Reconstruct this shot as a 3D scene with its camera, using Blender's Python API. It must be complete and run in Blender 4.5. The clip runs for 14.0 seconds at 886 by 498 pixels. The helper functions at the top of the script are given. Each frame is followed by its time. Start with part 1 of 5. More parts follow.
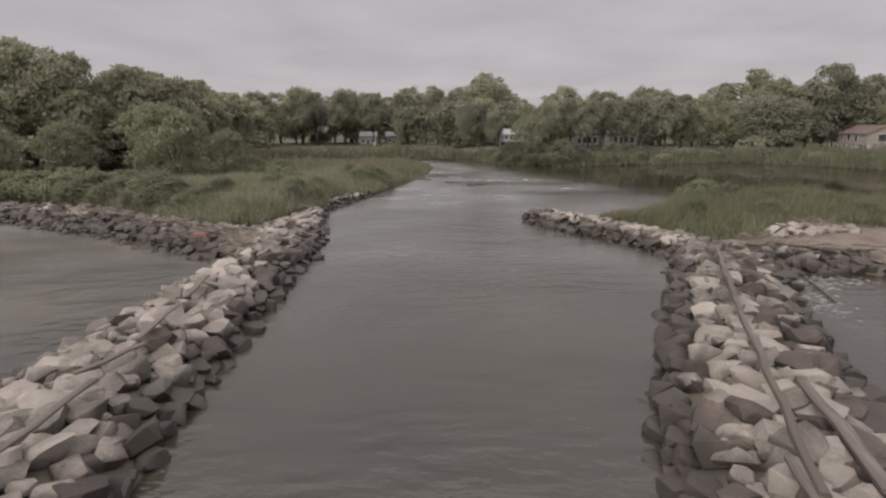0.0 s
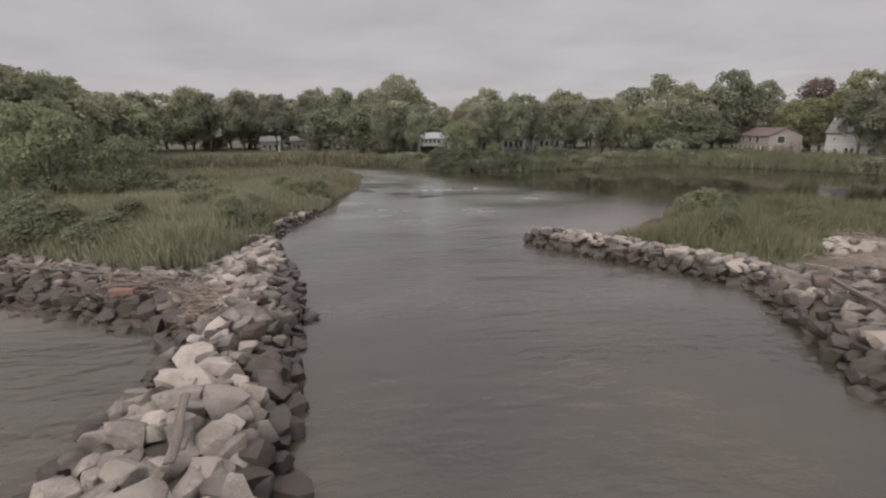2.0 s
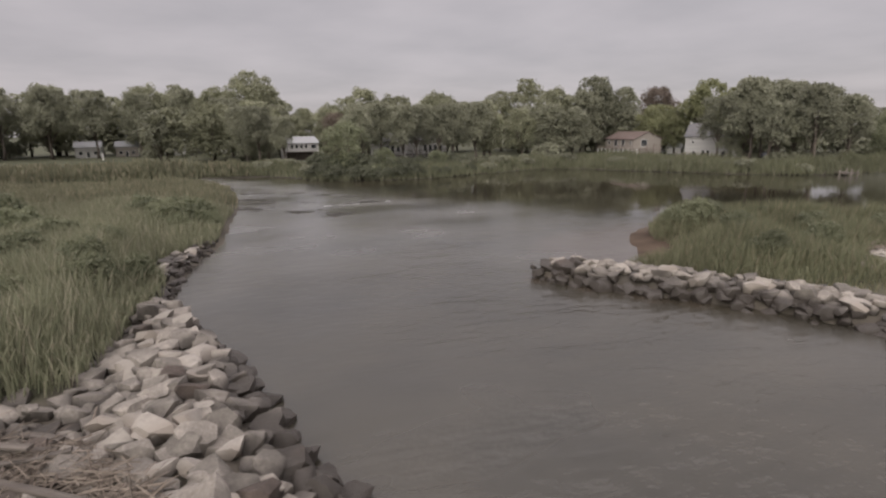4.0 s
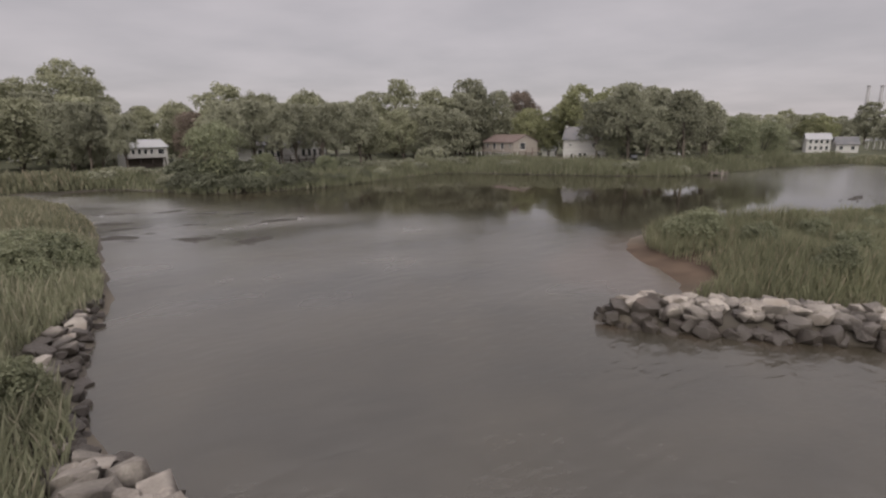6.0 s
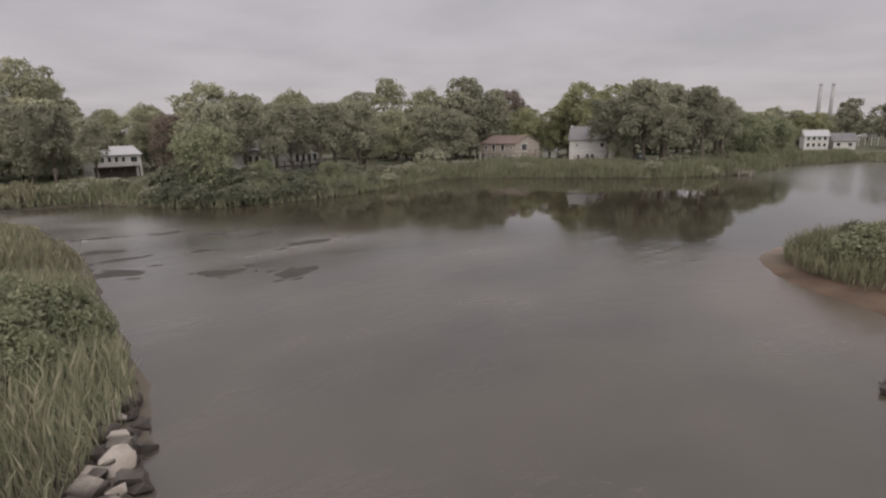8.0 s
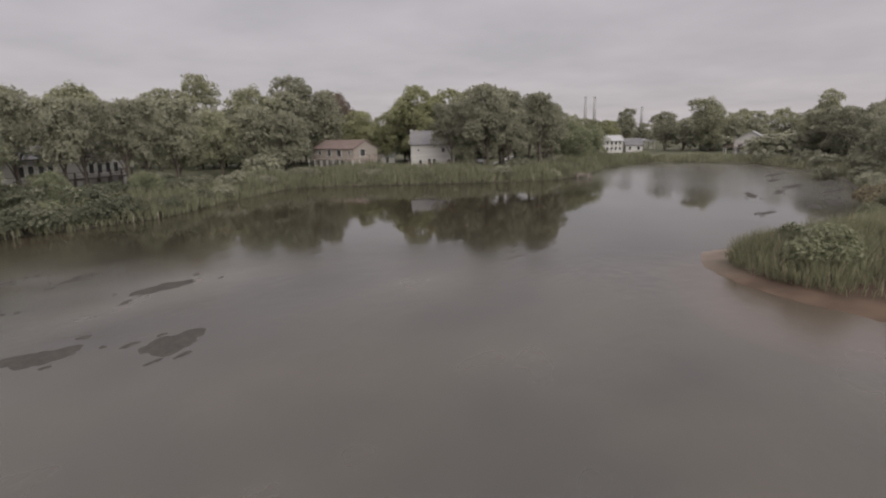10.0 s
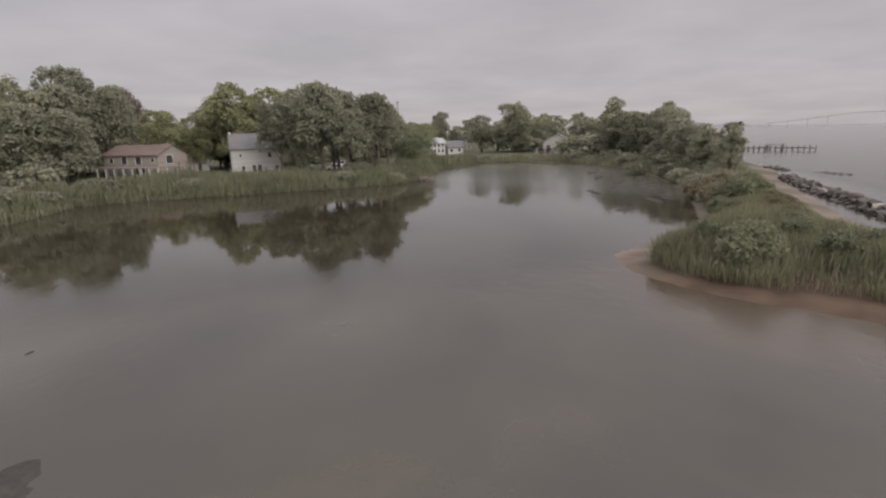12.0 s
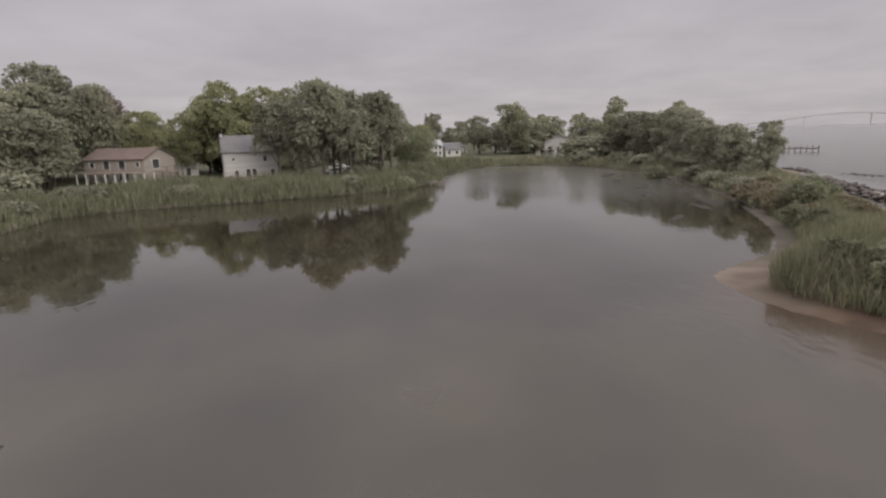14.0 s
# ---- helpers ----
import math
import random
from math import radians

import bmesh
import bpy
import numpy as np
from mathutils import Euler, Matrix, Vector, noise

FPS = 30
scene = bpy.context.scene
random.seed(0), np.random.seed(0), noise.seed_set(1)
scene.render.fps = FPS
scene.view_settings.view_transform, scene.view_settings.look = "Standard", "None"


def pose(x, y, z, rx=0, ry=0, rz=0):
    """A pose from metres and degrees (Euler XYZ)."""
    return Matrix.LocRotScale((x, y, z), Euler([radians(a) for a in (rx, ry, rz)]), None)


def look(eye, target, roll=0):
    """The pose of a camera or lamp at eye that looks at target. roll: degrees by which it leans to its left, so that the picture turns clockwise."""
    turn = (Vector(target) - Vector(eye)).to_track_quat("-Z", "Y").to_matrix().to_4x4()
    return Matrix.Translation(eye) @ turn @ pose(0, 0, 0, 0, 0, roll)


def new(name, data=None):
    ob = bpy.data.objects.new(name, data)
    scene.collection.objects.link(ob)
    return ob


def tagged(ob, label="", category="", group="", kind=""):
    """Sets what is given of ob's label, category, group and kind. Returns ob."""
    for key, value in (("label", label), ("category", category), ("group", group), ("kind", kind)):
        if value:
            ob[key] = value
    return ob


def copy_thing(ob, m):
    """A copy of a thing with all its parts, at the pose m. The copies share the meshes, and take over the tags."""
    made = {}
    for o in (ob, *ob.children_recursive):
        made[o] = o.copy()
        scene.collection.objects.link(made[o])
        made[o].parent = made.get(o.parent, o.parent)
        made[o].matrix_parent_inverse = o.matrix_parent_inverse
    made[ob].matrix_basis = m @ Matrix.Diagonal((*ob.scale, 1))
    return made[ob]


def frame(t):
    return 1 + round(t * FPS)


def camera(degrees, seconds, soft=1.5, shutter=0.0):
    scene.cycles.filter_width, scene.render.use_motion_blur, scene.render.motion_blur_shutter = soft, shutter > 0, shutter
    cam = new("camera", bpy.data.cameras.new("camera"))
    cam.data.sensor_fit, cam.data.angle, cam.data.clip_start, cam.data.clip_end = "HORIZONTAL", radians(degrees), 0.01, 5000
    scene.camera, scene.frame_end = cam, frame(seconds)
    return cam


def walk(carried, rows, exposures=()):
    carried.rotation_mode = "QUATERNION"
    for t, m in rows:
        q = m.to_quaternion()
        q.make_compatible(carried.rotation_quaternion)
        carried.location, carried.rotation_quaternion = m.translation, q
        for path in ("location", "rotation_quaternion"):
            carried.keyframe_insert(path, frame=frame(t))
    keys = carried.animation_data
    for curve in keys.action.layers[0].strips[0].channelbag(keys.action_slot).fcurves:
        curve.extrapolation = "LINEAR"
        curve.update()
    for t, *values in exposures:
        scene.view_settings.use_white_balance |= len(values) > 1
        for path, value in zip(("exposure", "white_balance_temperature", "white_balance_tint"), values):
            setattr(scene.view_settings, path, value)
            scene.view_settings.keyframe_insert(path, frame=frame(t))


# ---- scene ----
cam = camera(78.9, 14.0, 2.3)
PATH = [
    (0, (1.558, 5.046, 9.352), (1.511, 6.995, 8.908), -0.7),
    (0.5, (-0.568, 6.937, 9.514), (-0.493, 8.886, 9.071), -0.8),
    (1, (-2.554, 9.239, 9.659), (-2.467, 11.188, 9.22), -0.9),
    (1.5, (-4.389, 12.224, 9.728), (-4.202, 14.167, 9.289), -1.0),
    (2, (-6.135, 15.677, 9.625), (-5.806, 17.601, 9.187), -0.9),
    (2.5, (-7.734, 19.396, 9.538), (-7.206, 21.275, 9.102), -0.8),
    (3, (-9.312, 23.263, 9.492), (-8.6, 25.081, 9.057), -0.8),
    (3.5, (-10.681, 27.112, 9.506), (-9.912, 28.907, 9.073), -0.8),
    (4, (-11.84, 30.938, 9.512), (-10.981, 32.692, 9.081), -0.8),
    (4.2, (-12.25, 32.445, 9.528), (-11.311, 34.157, 9.096), -0.8),
    (6.3, (-15.281, 47.45, 9.616), (-13.939, 48.871, 9.19), -0.7),
    (6.5, (-15.44, 48.815, 9.632), (-14.085, 50.224, 9.207), -0.8),
    (7, (-15.578, 52.156, 9.677), (-14.195, 53.538, 9.251), -0.8),
    (7.2, (-15.533, 53.467, 9.681), (-14.145, 54.843, 9.256), -1.0),
    (9.3, (-13.21, 67.202, 9.69), (-11.631, 68.357, 9.273), -1.1),
    (9.5, (-12.956, 68.339, 9.682), (-11.318, 69.407, 9.263), -1.0),
    (10, (-12.224, 70.877, 9.632), (-10.436, 71.668, 9.212), -1.1),
    (10.5, (-11.237, 73.343, 9.627), (-9.35, 73.854, 9.204), -1.2),
    (11, (-9.996, 75.564, 9.593), (-8.063, 75.855, 9.168), -1.3),
    (11.5, (-8.615, 77.64, 9.527), (-6.669, 77.817, 9.103), -1.3),
    (12, (-7.024, 79.432, 9.483), (-5.073, 79.559, 9.062), -1.3),
    (12.5, (-5.299, 81.083, 9.426), (-3.346, 81.176, 9.007), -1.3),
    (13, (-3.459, 82.656, 9.402), (-1.504, 82.734, 8.984), -1.4),
    (13.5, (-1.63, 84.04, 9.368), (0.324, 84.112, 8.951), -1.5),
    (14, (0.031, 85.208, 9.417), (1.986, 85.274, 9.002), -1.5),
]
walk(cam, [(t, look(eye, target, roll)) for t, eye, target, roll in PATH])

# ---- world and light ----
world = bpy.data.worlds.new("overcast_sky")
scene.world = world
world.use_nodes = True
wn, wl = world.node_tree.nodes, world.node_tree.links
wn.clear()
w_out = wn.new("ShaderNodeOutputWorld")
w_bg = wn.new("ShaderNodeBackground")
w_sky = wn.new("ShaderNodeTexSky")
w_sky.sky_type, w_sky.sun_disc = "NISHITA", False
SUN_EL, SUN_AZ = radians(27), radians(222)
w_sky.sun_elevation, w_sky.sun_rotation = SUN_EL, SUN_AZ
w_dim = wn.new("ShaderNodeVectorMath")
w_dim.operation = "SCALE"
w_dim.inputs["Scale"].default_value = 0.09
wl.new(w_sky.outputs["Color"], w_dim.inputs[0])
w_co = wn.new("ShaderNodeTexCoord")
w_sep = wn.new("ShaderNodeSeparateXYZ")
wl.new(w_co.outputs["Generated"], w_sep.inputs[0])
w_z = wn.new("ShaderNodeMath")
w_z.operation = "MAXIMUM"
w_z.inputs[1].default_value = 0.0
wl.new(w_sep.outputs["Z"], w_z.inputs[0])
w_den = wn.new("ShaderNodeMath")
w_den.operation = "ADD"
w_den.inputs[1].default_value = 0.12
wl.new(w_z.outputs[0], w_den.inputs[0])
w_flat = wn.new("ShaderNodeVectorMath")
w_flat.operation = "DIVIDE"
w_den3 = wn.new("ShaderNodeCombineXYZ")
for k in range(3):
    wl.new(w_den.outputs[0], w_den3.inputs[k])
wl.new(w_co.outputs["Generated"], w_flat.inputs[0])
wl.new(w_den3.outputs[0], w_flat.inputs[1])
w_no = wn.new("ShaderNodeTexNoise")
w_no.inputs["Scale"].default_value = 1.25
w_no.inputs["Detail"].default_value = 5.0
w_no.inputs["Roughness"].default_value = 0.5
wl.new(w_flat.outputs[0], w_no.inputs["Vector"])
w_cl = wn.new("ShaderNodeValToRGB")
w_cl.color_ramp.elements[0].position, w_cl.color_ramp.elements[0].color = 0.30, (0.87, 0.86, 0.87, 1)
w_cl.color_ramp.elements[1].position, w_cl.color_ramp.elements[1].color = 0.68, (1.05, 1.025, 1.03, 1)
wl.new(w_no.outputs["Fac"], w_cl.inputs[0])
w_gr = wn.new("ShaderNodeValToRGB")
w_gr.color_ramp.elements[0].position, w_gr.color_ramp.elements[0].color = 0.0, (0.515, 0.482, 0.498, 1)
w_gr.color_ramp.elements[1].position, w_gr.color_ramp.elements[1].color = 0.85, (2.65, 2.50, 2.56, 1)
w_high = w_gr.color_ramp.elements.new(0.6)
w_high.color = (1.25, 1.18, 1.21, 1)
w_side = w_gr.color_ramp.elements.new(0.40)
w_side.color = (0.74, 0.70, 0.72, 1)
w_mid = w_gr.color_ramp.elements.new(0.27)
w_mid.color = (0.515, 0.487, 0.505, 1)
wl.new(w_z.outputs[0], w_gr.inputs[0])
w_mul = wn.new("ShaderNodeMixRGB")
w_mul.blend_type = "MULTIPLY"
w_mul.inputs[0].default_value = 1.0
wl.new(w_gr.outputs[0], w_mul.inputs[1])
wl.new(w_cl.outputs[0], w_mul.inputs[2])
w_mix = wn.new("ShaderNodeMixRGB")
w_mix.inputs[0].default_value = 0.93
wl.new(w_dim.outputs[0], w_mix.inputs[1])
wl.new(w_mul.outputs[0], w_mix.inputs[2])
wl.new(w_mix.outputs[0], w_bg.inputs["Color"])
w_bg.inputs["Strength"].default_value = 1.0
wl.new(w_bg.outputs[0], w_out.inputs["Surface"])

sun = new("sun", bpy.data.lights.new("sun", "SUN"))
sun.data.energy, sun.data.angle, sun.data.color = 2.5, radians(60), (1.0, 0.95, 0.88)
sun_way = Vector((math.cos(SUN_EL) * math.sin(SUN_AZ), math.cos(SUN_EL) * math.cos(SUN_AZ), math.sin(SUN_EL)))
sun.matrix_world = look(sun_way * 50, (0, 0, 0))


# ---- materials ----
def material(name, a, b, scale=1.0, rough=0.8, bump=0.3, c=None, big=0.08, vary=0.0, island=0.0, metal=0.0, detail=6.0, stretch=(1, 1, 1), spec=0.3):
    """A surface with fine grain between colours a and b, broad stains of colour c, relief, and a tone that varies by piece."""
    m = bpy.data.materials.new(name)
    m.use_nodes = True
    n, l = m.node_tree.nodes, m.node_tree.links
    p = n["Principled BSDF"]
    p.inputs["Roughness"].default_value, p.inputs["Metallic"].default_value = rough, metal
    p.inputs["Specular IOR Level"].default_value = spec
    co = n.new("ShaderNodeTexCoord")
    mp = n.new("ShaderNodeMapping")
    mp.inputs["Scale"].default_value = stretch
    l.new(co.outputs["Object"], mp.inputs["Vector"])
    f = n.new("ShaderNodeTexNoise")
    f.inputs["Scale"].default_value, f.inputs["Detail"].default_value, f.inputs["Roughness"].default_value = scale, detail, 0.65
    l.new(mp.outputs[0], f.inputs["Vector"])
    r = n.new("ShaderNodeValToRGB")
    r.color_ramp.elements[0].position, r.color_ramp.elements[0].color = 0.32, (*a, 1)
    r.color_ramp.elements[1].position, r.color_ramp.elements[1].color = 0.68, (*b, 1)
    l.new(f.outputs["Fac"], r.inputs[0])
    out = r.outputs[0]
    if c:
        g = n.new("ShaderNodeTexNoise")
        g.inputs["Scale"].default_value, g.inputs["Detail"].default_value = big, 3.0
        l.new(mp.outputs[0], g.inputs["Vector"])
        gr = n.new("ShaderNodeValToRGB")
        gr.color_ramp.elements[0].position, gr.color_ramp.elements[1].position = 0.42, 0.62
        l.new(g.outputs["Fac"], gr.inputs[0])
        mx = n.new("ShaderNodeMixRGB")
        mx.inputs[2].default_value = (*c, 1)
        l.new(gr.outputs[0], mx.inputs[0])
        l.new(out, mx.inputs[1])
        out = mx.outputs[0]
    for amount, node, socket in ((vary, "ShaderNodeObjectInfo", "Random"), (island, "ShaderNodeNewGeometry", "Random Per Island")):
        if amount:
            oi = n.new(node)
            mr = n.new("ShaderNodeMapRange")
            mr.inputs["To Min"].default_value, mr.inputs["To Max"].default_value = 1 - amount, 1 + amount
            l.new(oi.outputs[socket], mr.inputs["Value"])
            sc = n.new("ShaderNodeVectorMath")
            sc.operation = "SCALE"
            l.new(out, sc.inputs[0])
            l.new(mr.outputs[0], sc.inputs["Scale"])
            out = sc.outputs[0]
    l.new(out, p.inputs["Base Color"])
    if bump:
        bp = n.new("ShaderNodeBump")
        bp.inputs["Strength"].default_value, bp.inputs["Distance"].default_value = bump, 0.25 / max(scale, 0.3)
        l.new(f.outputs["Fac"], bp.inputs["Height"])
        l.new(bp.outputs[0], p.inputs["Normal"])
    return m


def leaf_material(name, a, b, dry=None, dry_part=0.0, vary=0.18):
    """Leaves: a tone between a and b for each leaf, some of them dry, a little light let through."""
    m = bpy.data.materials.new(name)
    m.use_nodes = True
    n, l = m.node_tree.nodes, m.node_tree.links
    p = n["Principled BSDF"]
    p.inputs["Roughness"].default_value, p.inputs["Specular IOR Level"].default_value = 0.7, 0.15
    geo = n.new("ShaderNodeNewGeometry")
    r = n.new("ShaderNodeValToRGB")
    r.color_ramp.elements[0].color, r.color_ramp.elements[1].color = (*a, 1), (*b, 1)
    if dry:
        r.color_ramp.elements[1].position = 1 - dry_part - 0.02
        e = r.color_ramp.elements.new(1 - dry_part)
        e.color = (*dry, 1)
    l.new(geo.outputs["Random Per Island"], r.inputs[0])
    no = n.new("ShaderNodeTexNoise")
    no.inputs["Scale"].default_value, no.inputs["Detail"].default_value = 0.16, 3.0
    l.new(geo.outputs["Position"], no.inputs["Vector"])
    mr = n.new("ShaderNodeMapRange")
    mr.inputs["From Min"].default_value, mr.inputs["From Max"].default_value = 0.3, 0.7
    mr.inputs["To Min"].default_value, mr.inputs["To Max"].default_value = 0.88, 1.15
    l.new(no.outputs["Fac"], mr.inputs["Value"])
    oi = n.new("ShaderNodeObjectInfo")
    mo = n.new("ShaderNodeMapRange")
    mo.inputs["To Min"].default_value, mo.inputs["To Max"].default_value = 1 - vary, 1 + vary
    l.new(oi.outputs["Random"], mo.inputs["Value"])
    k = n.new("ShaderNodeMath")
    k.operation = "MULTIPLY"
    l.new(mr.outputs[0], k.inputs[0])
    l.new(mo.outputs[0], k.inputs[1])
    sc = n.new("ShaderNodeVectorMath")
    sc.operation = "SCALE"
    l.new(r.outputs[0], sc.inputs[0])
    l.new(k.outputs[0], sc.inputs["Scale"])
    l.new(sc.outputs[0], p.inputs["Base Color"])
    tr = n.new("ShaderNodeBsdfTranslucent")
    thin = n.new("ShaderNodeVectorMath")
    thin.operation = "SCALE"
    thin.inputs["Scale"].default_value = 0.8
    l.new(sc.outputs[0], thin.inputs[0])
    l.new(thin.outputs[0], tr.inputs["Color"])
    mx = n.new("ShaderNodeAddShader")
    l.new(p.outputs[0], mx.inputs[0])
    l.new(tr.outputs[0], mx.inputs[1])
    l.new(mx.outputs[0], n["Material Output"].inputs["Surface"])
    return m


def rock_material(name, dry_a, dry_b, line):
    """Quarry stone, with a dark band of algae below the tide line that wanders about the height line."""
    m = material(name, dry_a, dry_b, scale=2.2, rough=0.85, bump=0.55, c=tuple(0.62 * v for v in dry_a), big=0.6, vary=0.30, detail=9.0)
    n, l = m.node_tree.nodes, m.node_tree.links
    p = n["Principled BSDF"]
    dry = p.inputs["Base Color"].links[0].from_socket
    geo = n.new("ShaderNodeNewGeometry")
    sep = n.new("ShaderNodeSeparateXYZ")
    l.new(geo.outputs["Position"], sep.inputs[0])
    no = n.new("ShaderNodeTexNoise")
    no.inputs["Scale"].default_value, no.inputs["Detail"].default_value = 0.55, 4.0
    l.new(geo.outputs["Position"], no.inputs["Vector"])
    h = n.new("ShaderNodeMath")
    h.operation = "MULTIPLY_ADD"
    h.inputs[1].default_value = -0.9
    l.new(no.outputs["Fac"], h.inputs[0])
    l.new(sep.outputs["Z"], h.inputs[2])
    mr = n.new("ShaderNodeMapRange")
    mr.inputs["From Min"].default_value, mr.inputs["From Max"].default_value = line - 0.62, line - 0.28
    l.new(h.outputs[0], mr.inputs["Value"])
    mx = n.new("ShaderNodeMixRGB")
    mx.inputs[1].default_value = (0.044, 0.037, 0.031, 1)
    l.new(mr.outputs[0], mx.inputs[0])
    l.new(dry, mx.inputs[2])
    co = n.new("ShaderNodeTexCoord")
    pit = n.new("ShaderNodeTexNoise")
    pit.inputs["Scale"].default_value, pit.inputs["Detail"].default_value, pit.inputs["Roughness"].default_value = 7.0, 6.0, 0.7
    l.new(co.outputs["Object"], pit.inputs["Vector"])
    tone = n.new("ShaderNodeMapRange")
    for key, v in (("From Min", 0.3), ("From Max", 0.7), ("To Min", 0.80), ("To Max", 1.17)):
        tone.inputs[key].default_value = v
    l.new(pit.outputs["Fac"], tone.inputs["Value"])
    spot = n.new("ShaderNodeVectorMath")
    spot.operation = "SCALE"
    l.new(mx.outputs[0], spot.inputs[0])
    l.new(tone.outputs[0], spot.inputs["Scale"])
    l.new(spot.outputs[0], p.inputs["Base Color"])
    fine = n.new("ShaderNodeBump")
    fine.inputs["Strength"].default_value, fine.inputs["Distance"].default_value = 0.6, 0.06
    l.new(pit.outputs["Fac"], fine.inputs["Height"])
    l.new(p.inputs["Normal"].links[0].from_socket, fine.inputs["Normal"])
    l.new(fine.outputs[0], p.inputs["Normal"])
    ro = n.new("ShaderNodeMapRange")
    ro.inputs["To Min"].default_value, ro.inputs["To Max"].default_value = 0.5, 0.88
    l.new(mr.outputs[0], ro.inputs["Value"])
    l.new(ro.outputs[0], p.inputs["Roughness"])
    return m


M_ROCK = rock_material("limestone_riprap", (0.134, 0.118, 0.102), (0.260, 0.233, 0.202), 0.95)
M_ROCK_BROWN = rock_material("brown_riprap", (0.054, 0.042, 0.035), (0.112, 0.089, 0.075), 1.25)
M_ROCK_PALE = material("white_boulder", (0.18, 0.16, 0.138), (0.275, 0.25, 0.22), scale=2.0, rough=0.85, bump=0.5, c=(0.19, 0.165, 0.14), big=0.5, vary=0.15)
M_WOOD = material("weathered_wood", (0.06, 0.05, 0.043), (0.135, 0.117, 0.10), scale=3.0, rough=0.85, bump=0.4, c=(0.075, 0.062, 0.052), big=0.5, vary=0.2, stretch=(0.25, 4, 4))
M_STICK = material("drift_sticks", (0.100, 0.080, 0.064), (0.205, 0.172, 0.141), scale=2.0, rough=0.9, bump=0.2, island=0.45)
M_BARK = material("bark", (0.06, 0.05, 0.04), (0.12, 0.10, 0.085), scale=3.0, rough=0.9, bump=0.5, stretch=(3, 3, 0.6), vary=0.2)
# broad-leaf tones lifted a little, so far trees hold their haze in colour
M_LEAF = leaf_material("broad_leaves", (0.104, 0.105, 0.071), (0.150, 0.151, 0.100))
M_LEAF_DARK = leaf_material("dark_leaves", (0.097, 0.098, 0.073), (0.139, 0.139, 0.098))
M_LEAF_YELLOW = leaf_material("yellow_green_leaves", (0.095, 0.099, 0.054), (0.140, 0.141, 0.079))
M_LEAF_PURPLE = leaf_material("purple_leaves", (0.076, 0.061, 0.050), (0.106, 0.085, 0.069))
M_LEAF_WILLOW = leaf_material("willow_leaves", (0.070, 0.077, 0.048), (0.109, 0.113, 0.071))
M_LEAF_SHRUB = leaf_material("shrub_leaves", (0.068, 0.073, 0.045), (0.104, 0.107, 0.068))
M_LEAF_BRUSH = leaf_material("olive_brush_leaves", (0.050, 0.053, 0.037), (0.080, 0.082, 0.056))
M_LEAF_RED = leaf_material("reddish_brush", (0.066, 0.058, 0.037), (0.102, 0.088, 0.056))
M_REED = leaf_material("reed_blades", (0.080, 0.084, 0.053), (0.130, 0.129, 0.086), (0.175, 0.160, 0.118), 0.12, 0.05)
M_REED_FAR = leaf_material("marsh_grass", (0.066, 0.067, 0.044), (0.109, 0.105, 0.068), (0.146, 0.130, 0.091), 0.14, 0.05)
M_REED_NORTH = leaf_material("olive_reed_blades", (0.067, 0.070, 0.044), (0.099, 0.100, 0.063), (0.127, 0.120, 0.087), 0.05, 0.05)
M_REED_LUSH = leaf_material("lush_reed_blades", (0.066, 0.069, 0.042), (0.106, 0.106, 0.065), (0.135, 0.118, 0.082), 0.10, 0.05)
M_MAT = material("weed_mat", (0.036, 0.034, 0.031), (0.062, 0.058, 0.052), scale=2.5, rough=0.95, bump=0.5, spec=0.03)
M_SIDING_WHITE = material("white_siding", (0.33, 0.32, 0.305), (0.39, 0.38, 0.365), scale=0.8, rough=0.6, bump=0.15, stretch=(0.2, 0.2, 9), c=(0.42, 0.41, 0.39), big=0.3)
M_SIDING_TAN = material("tan_siding", (0.225, 0.20, 0.178), (0.27, 0.242, 0.217), scale=0.8, rough=0.6, bump=0.15, stretch=(0.2, 0.2, 9), c=(0.245, 0.217, 0.193), big=0.3)
M_BRICK = material("brick_wall", (0.11, 0.06, 0.048), (0.165, 0.098, 0.08), scale=6, rough=0.85, bump=0.2)
M_ROOF_RED = material("red_shingles", (0.088, 0.064, 0.056), (0.125, 0.091, 0.08), scale=5, rough=0.9, bump=0.3, c=(0.118, 0.09, 0.08), big=0.4)
M_ROOF_GREY = material("grey_shingles", (0.075, 0.075, 0.08), (0.115, 0.115, 0.12), scale=5, rough=0.9, bump=0.3, c=(0.125, 0.12, 0.12), big=0.4)
M_ROOF_PALE = material("pale_shingles", (0.22, 0.22, 0.225), (0.28, 0.28, 0.28), scale=5, rough=0.9, bump=0.3)
M_TRIM = material("white_trim", (0.52, 0.51, 0.49), (0.60, 0.59, 0.57), scale=3, rough=0.5, bump=0.05)
M_GLASS = material("dark_window_glass", (0.03, 0.033, 0.036), (0.05, 0.053, 0.057), scale=0.6, rough=0.08, bump=0.0, spec=0.6)
M_DECK = material("deck_timber", (0.13, 0.105, 0.09), (0.22, 0.18, 0.15), scale=2.0, rough=0.85, bump=0.3, stretch=(0.4, 4, 4), vary=0.15)
M_DECK_DARK = material("dark_stained_timber", (0.035, 0.028, 0.025), (0.07, 0.057, 0.05), scale=2.0, rough=0.85, bump=0.3, stretch=(0.4, 4, 4), vary=0.2)
M_PIER = material("pier_timber", (0.10, 0.085, 0.075), (0.17, 0.15, 0.13), scale=1.5, rough=0.9, bump=0.3, vary=0.2)
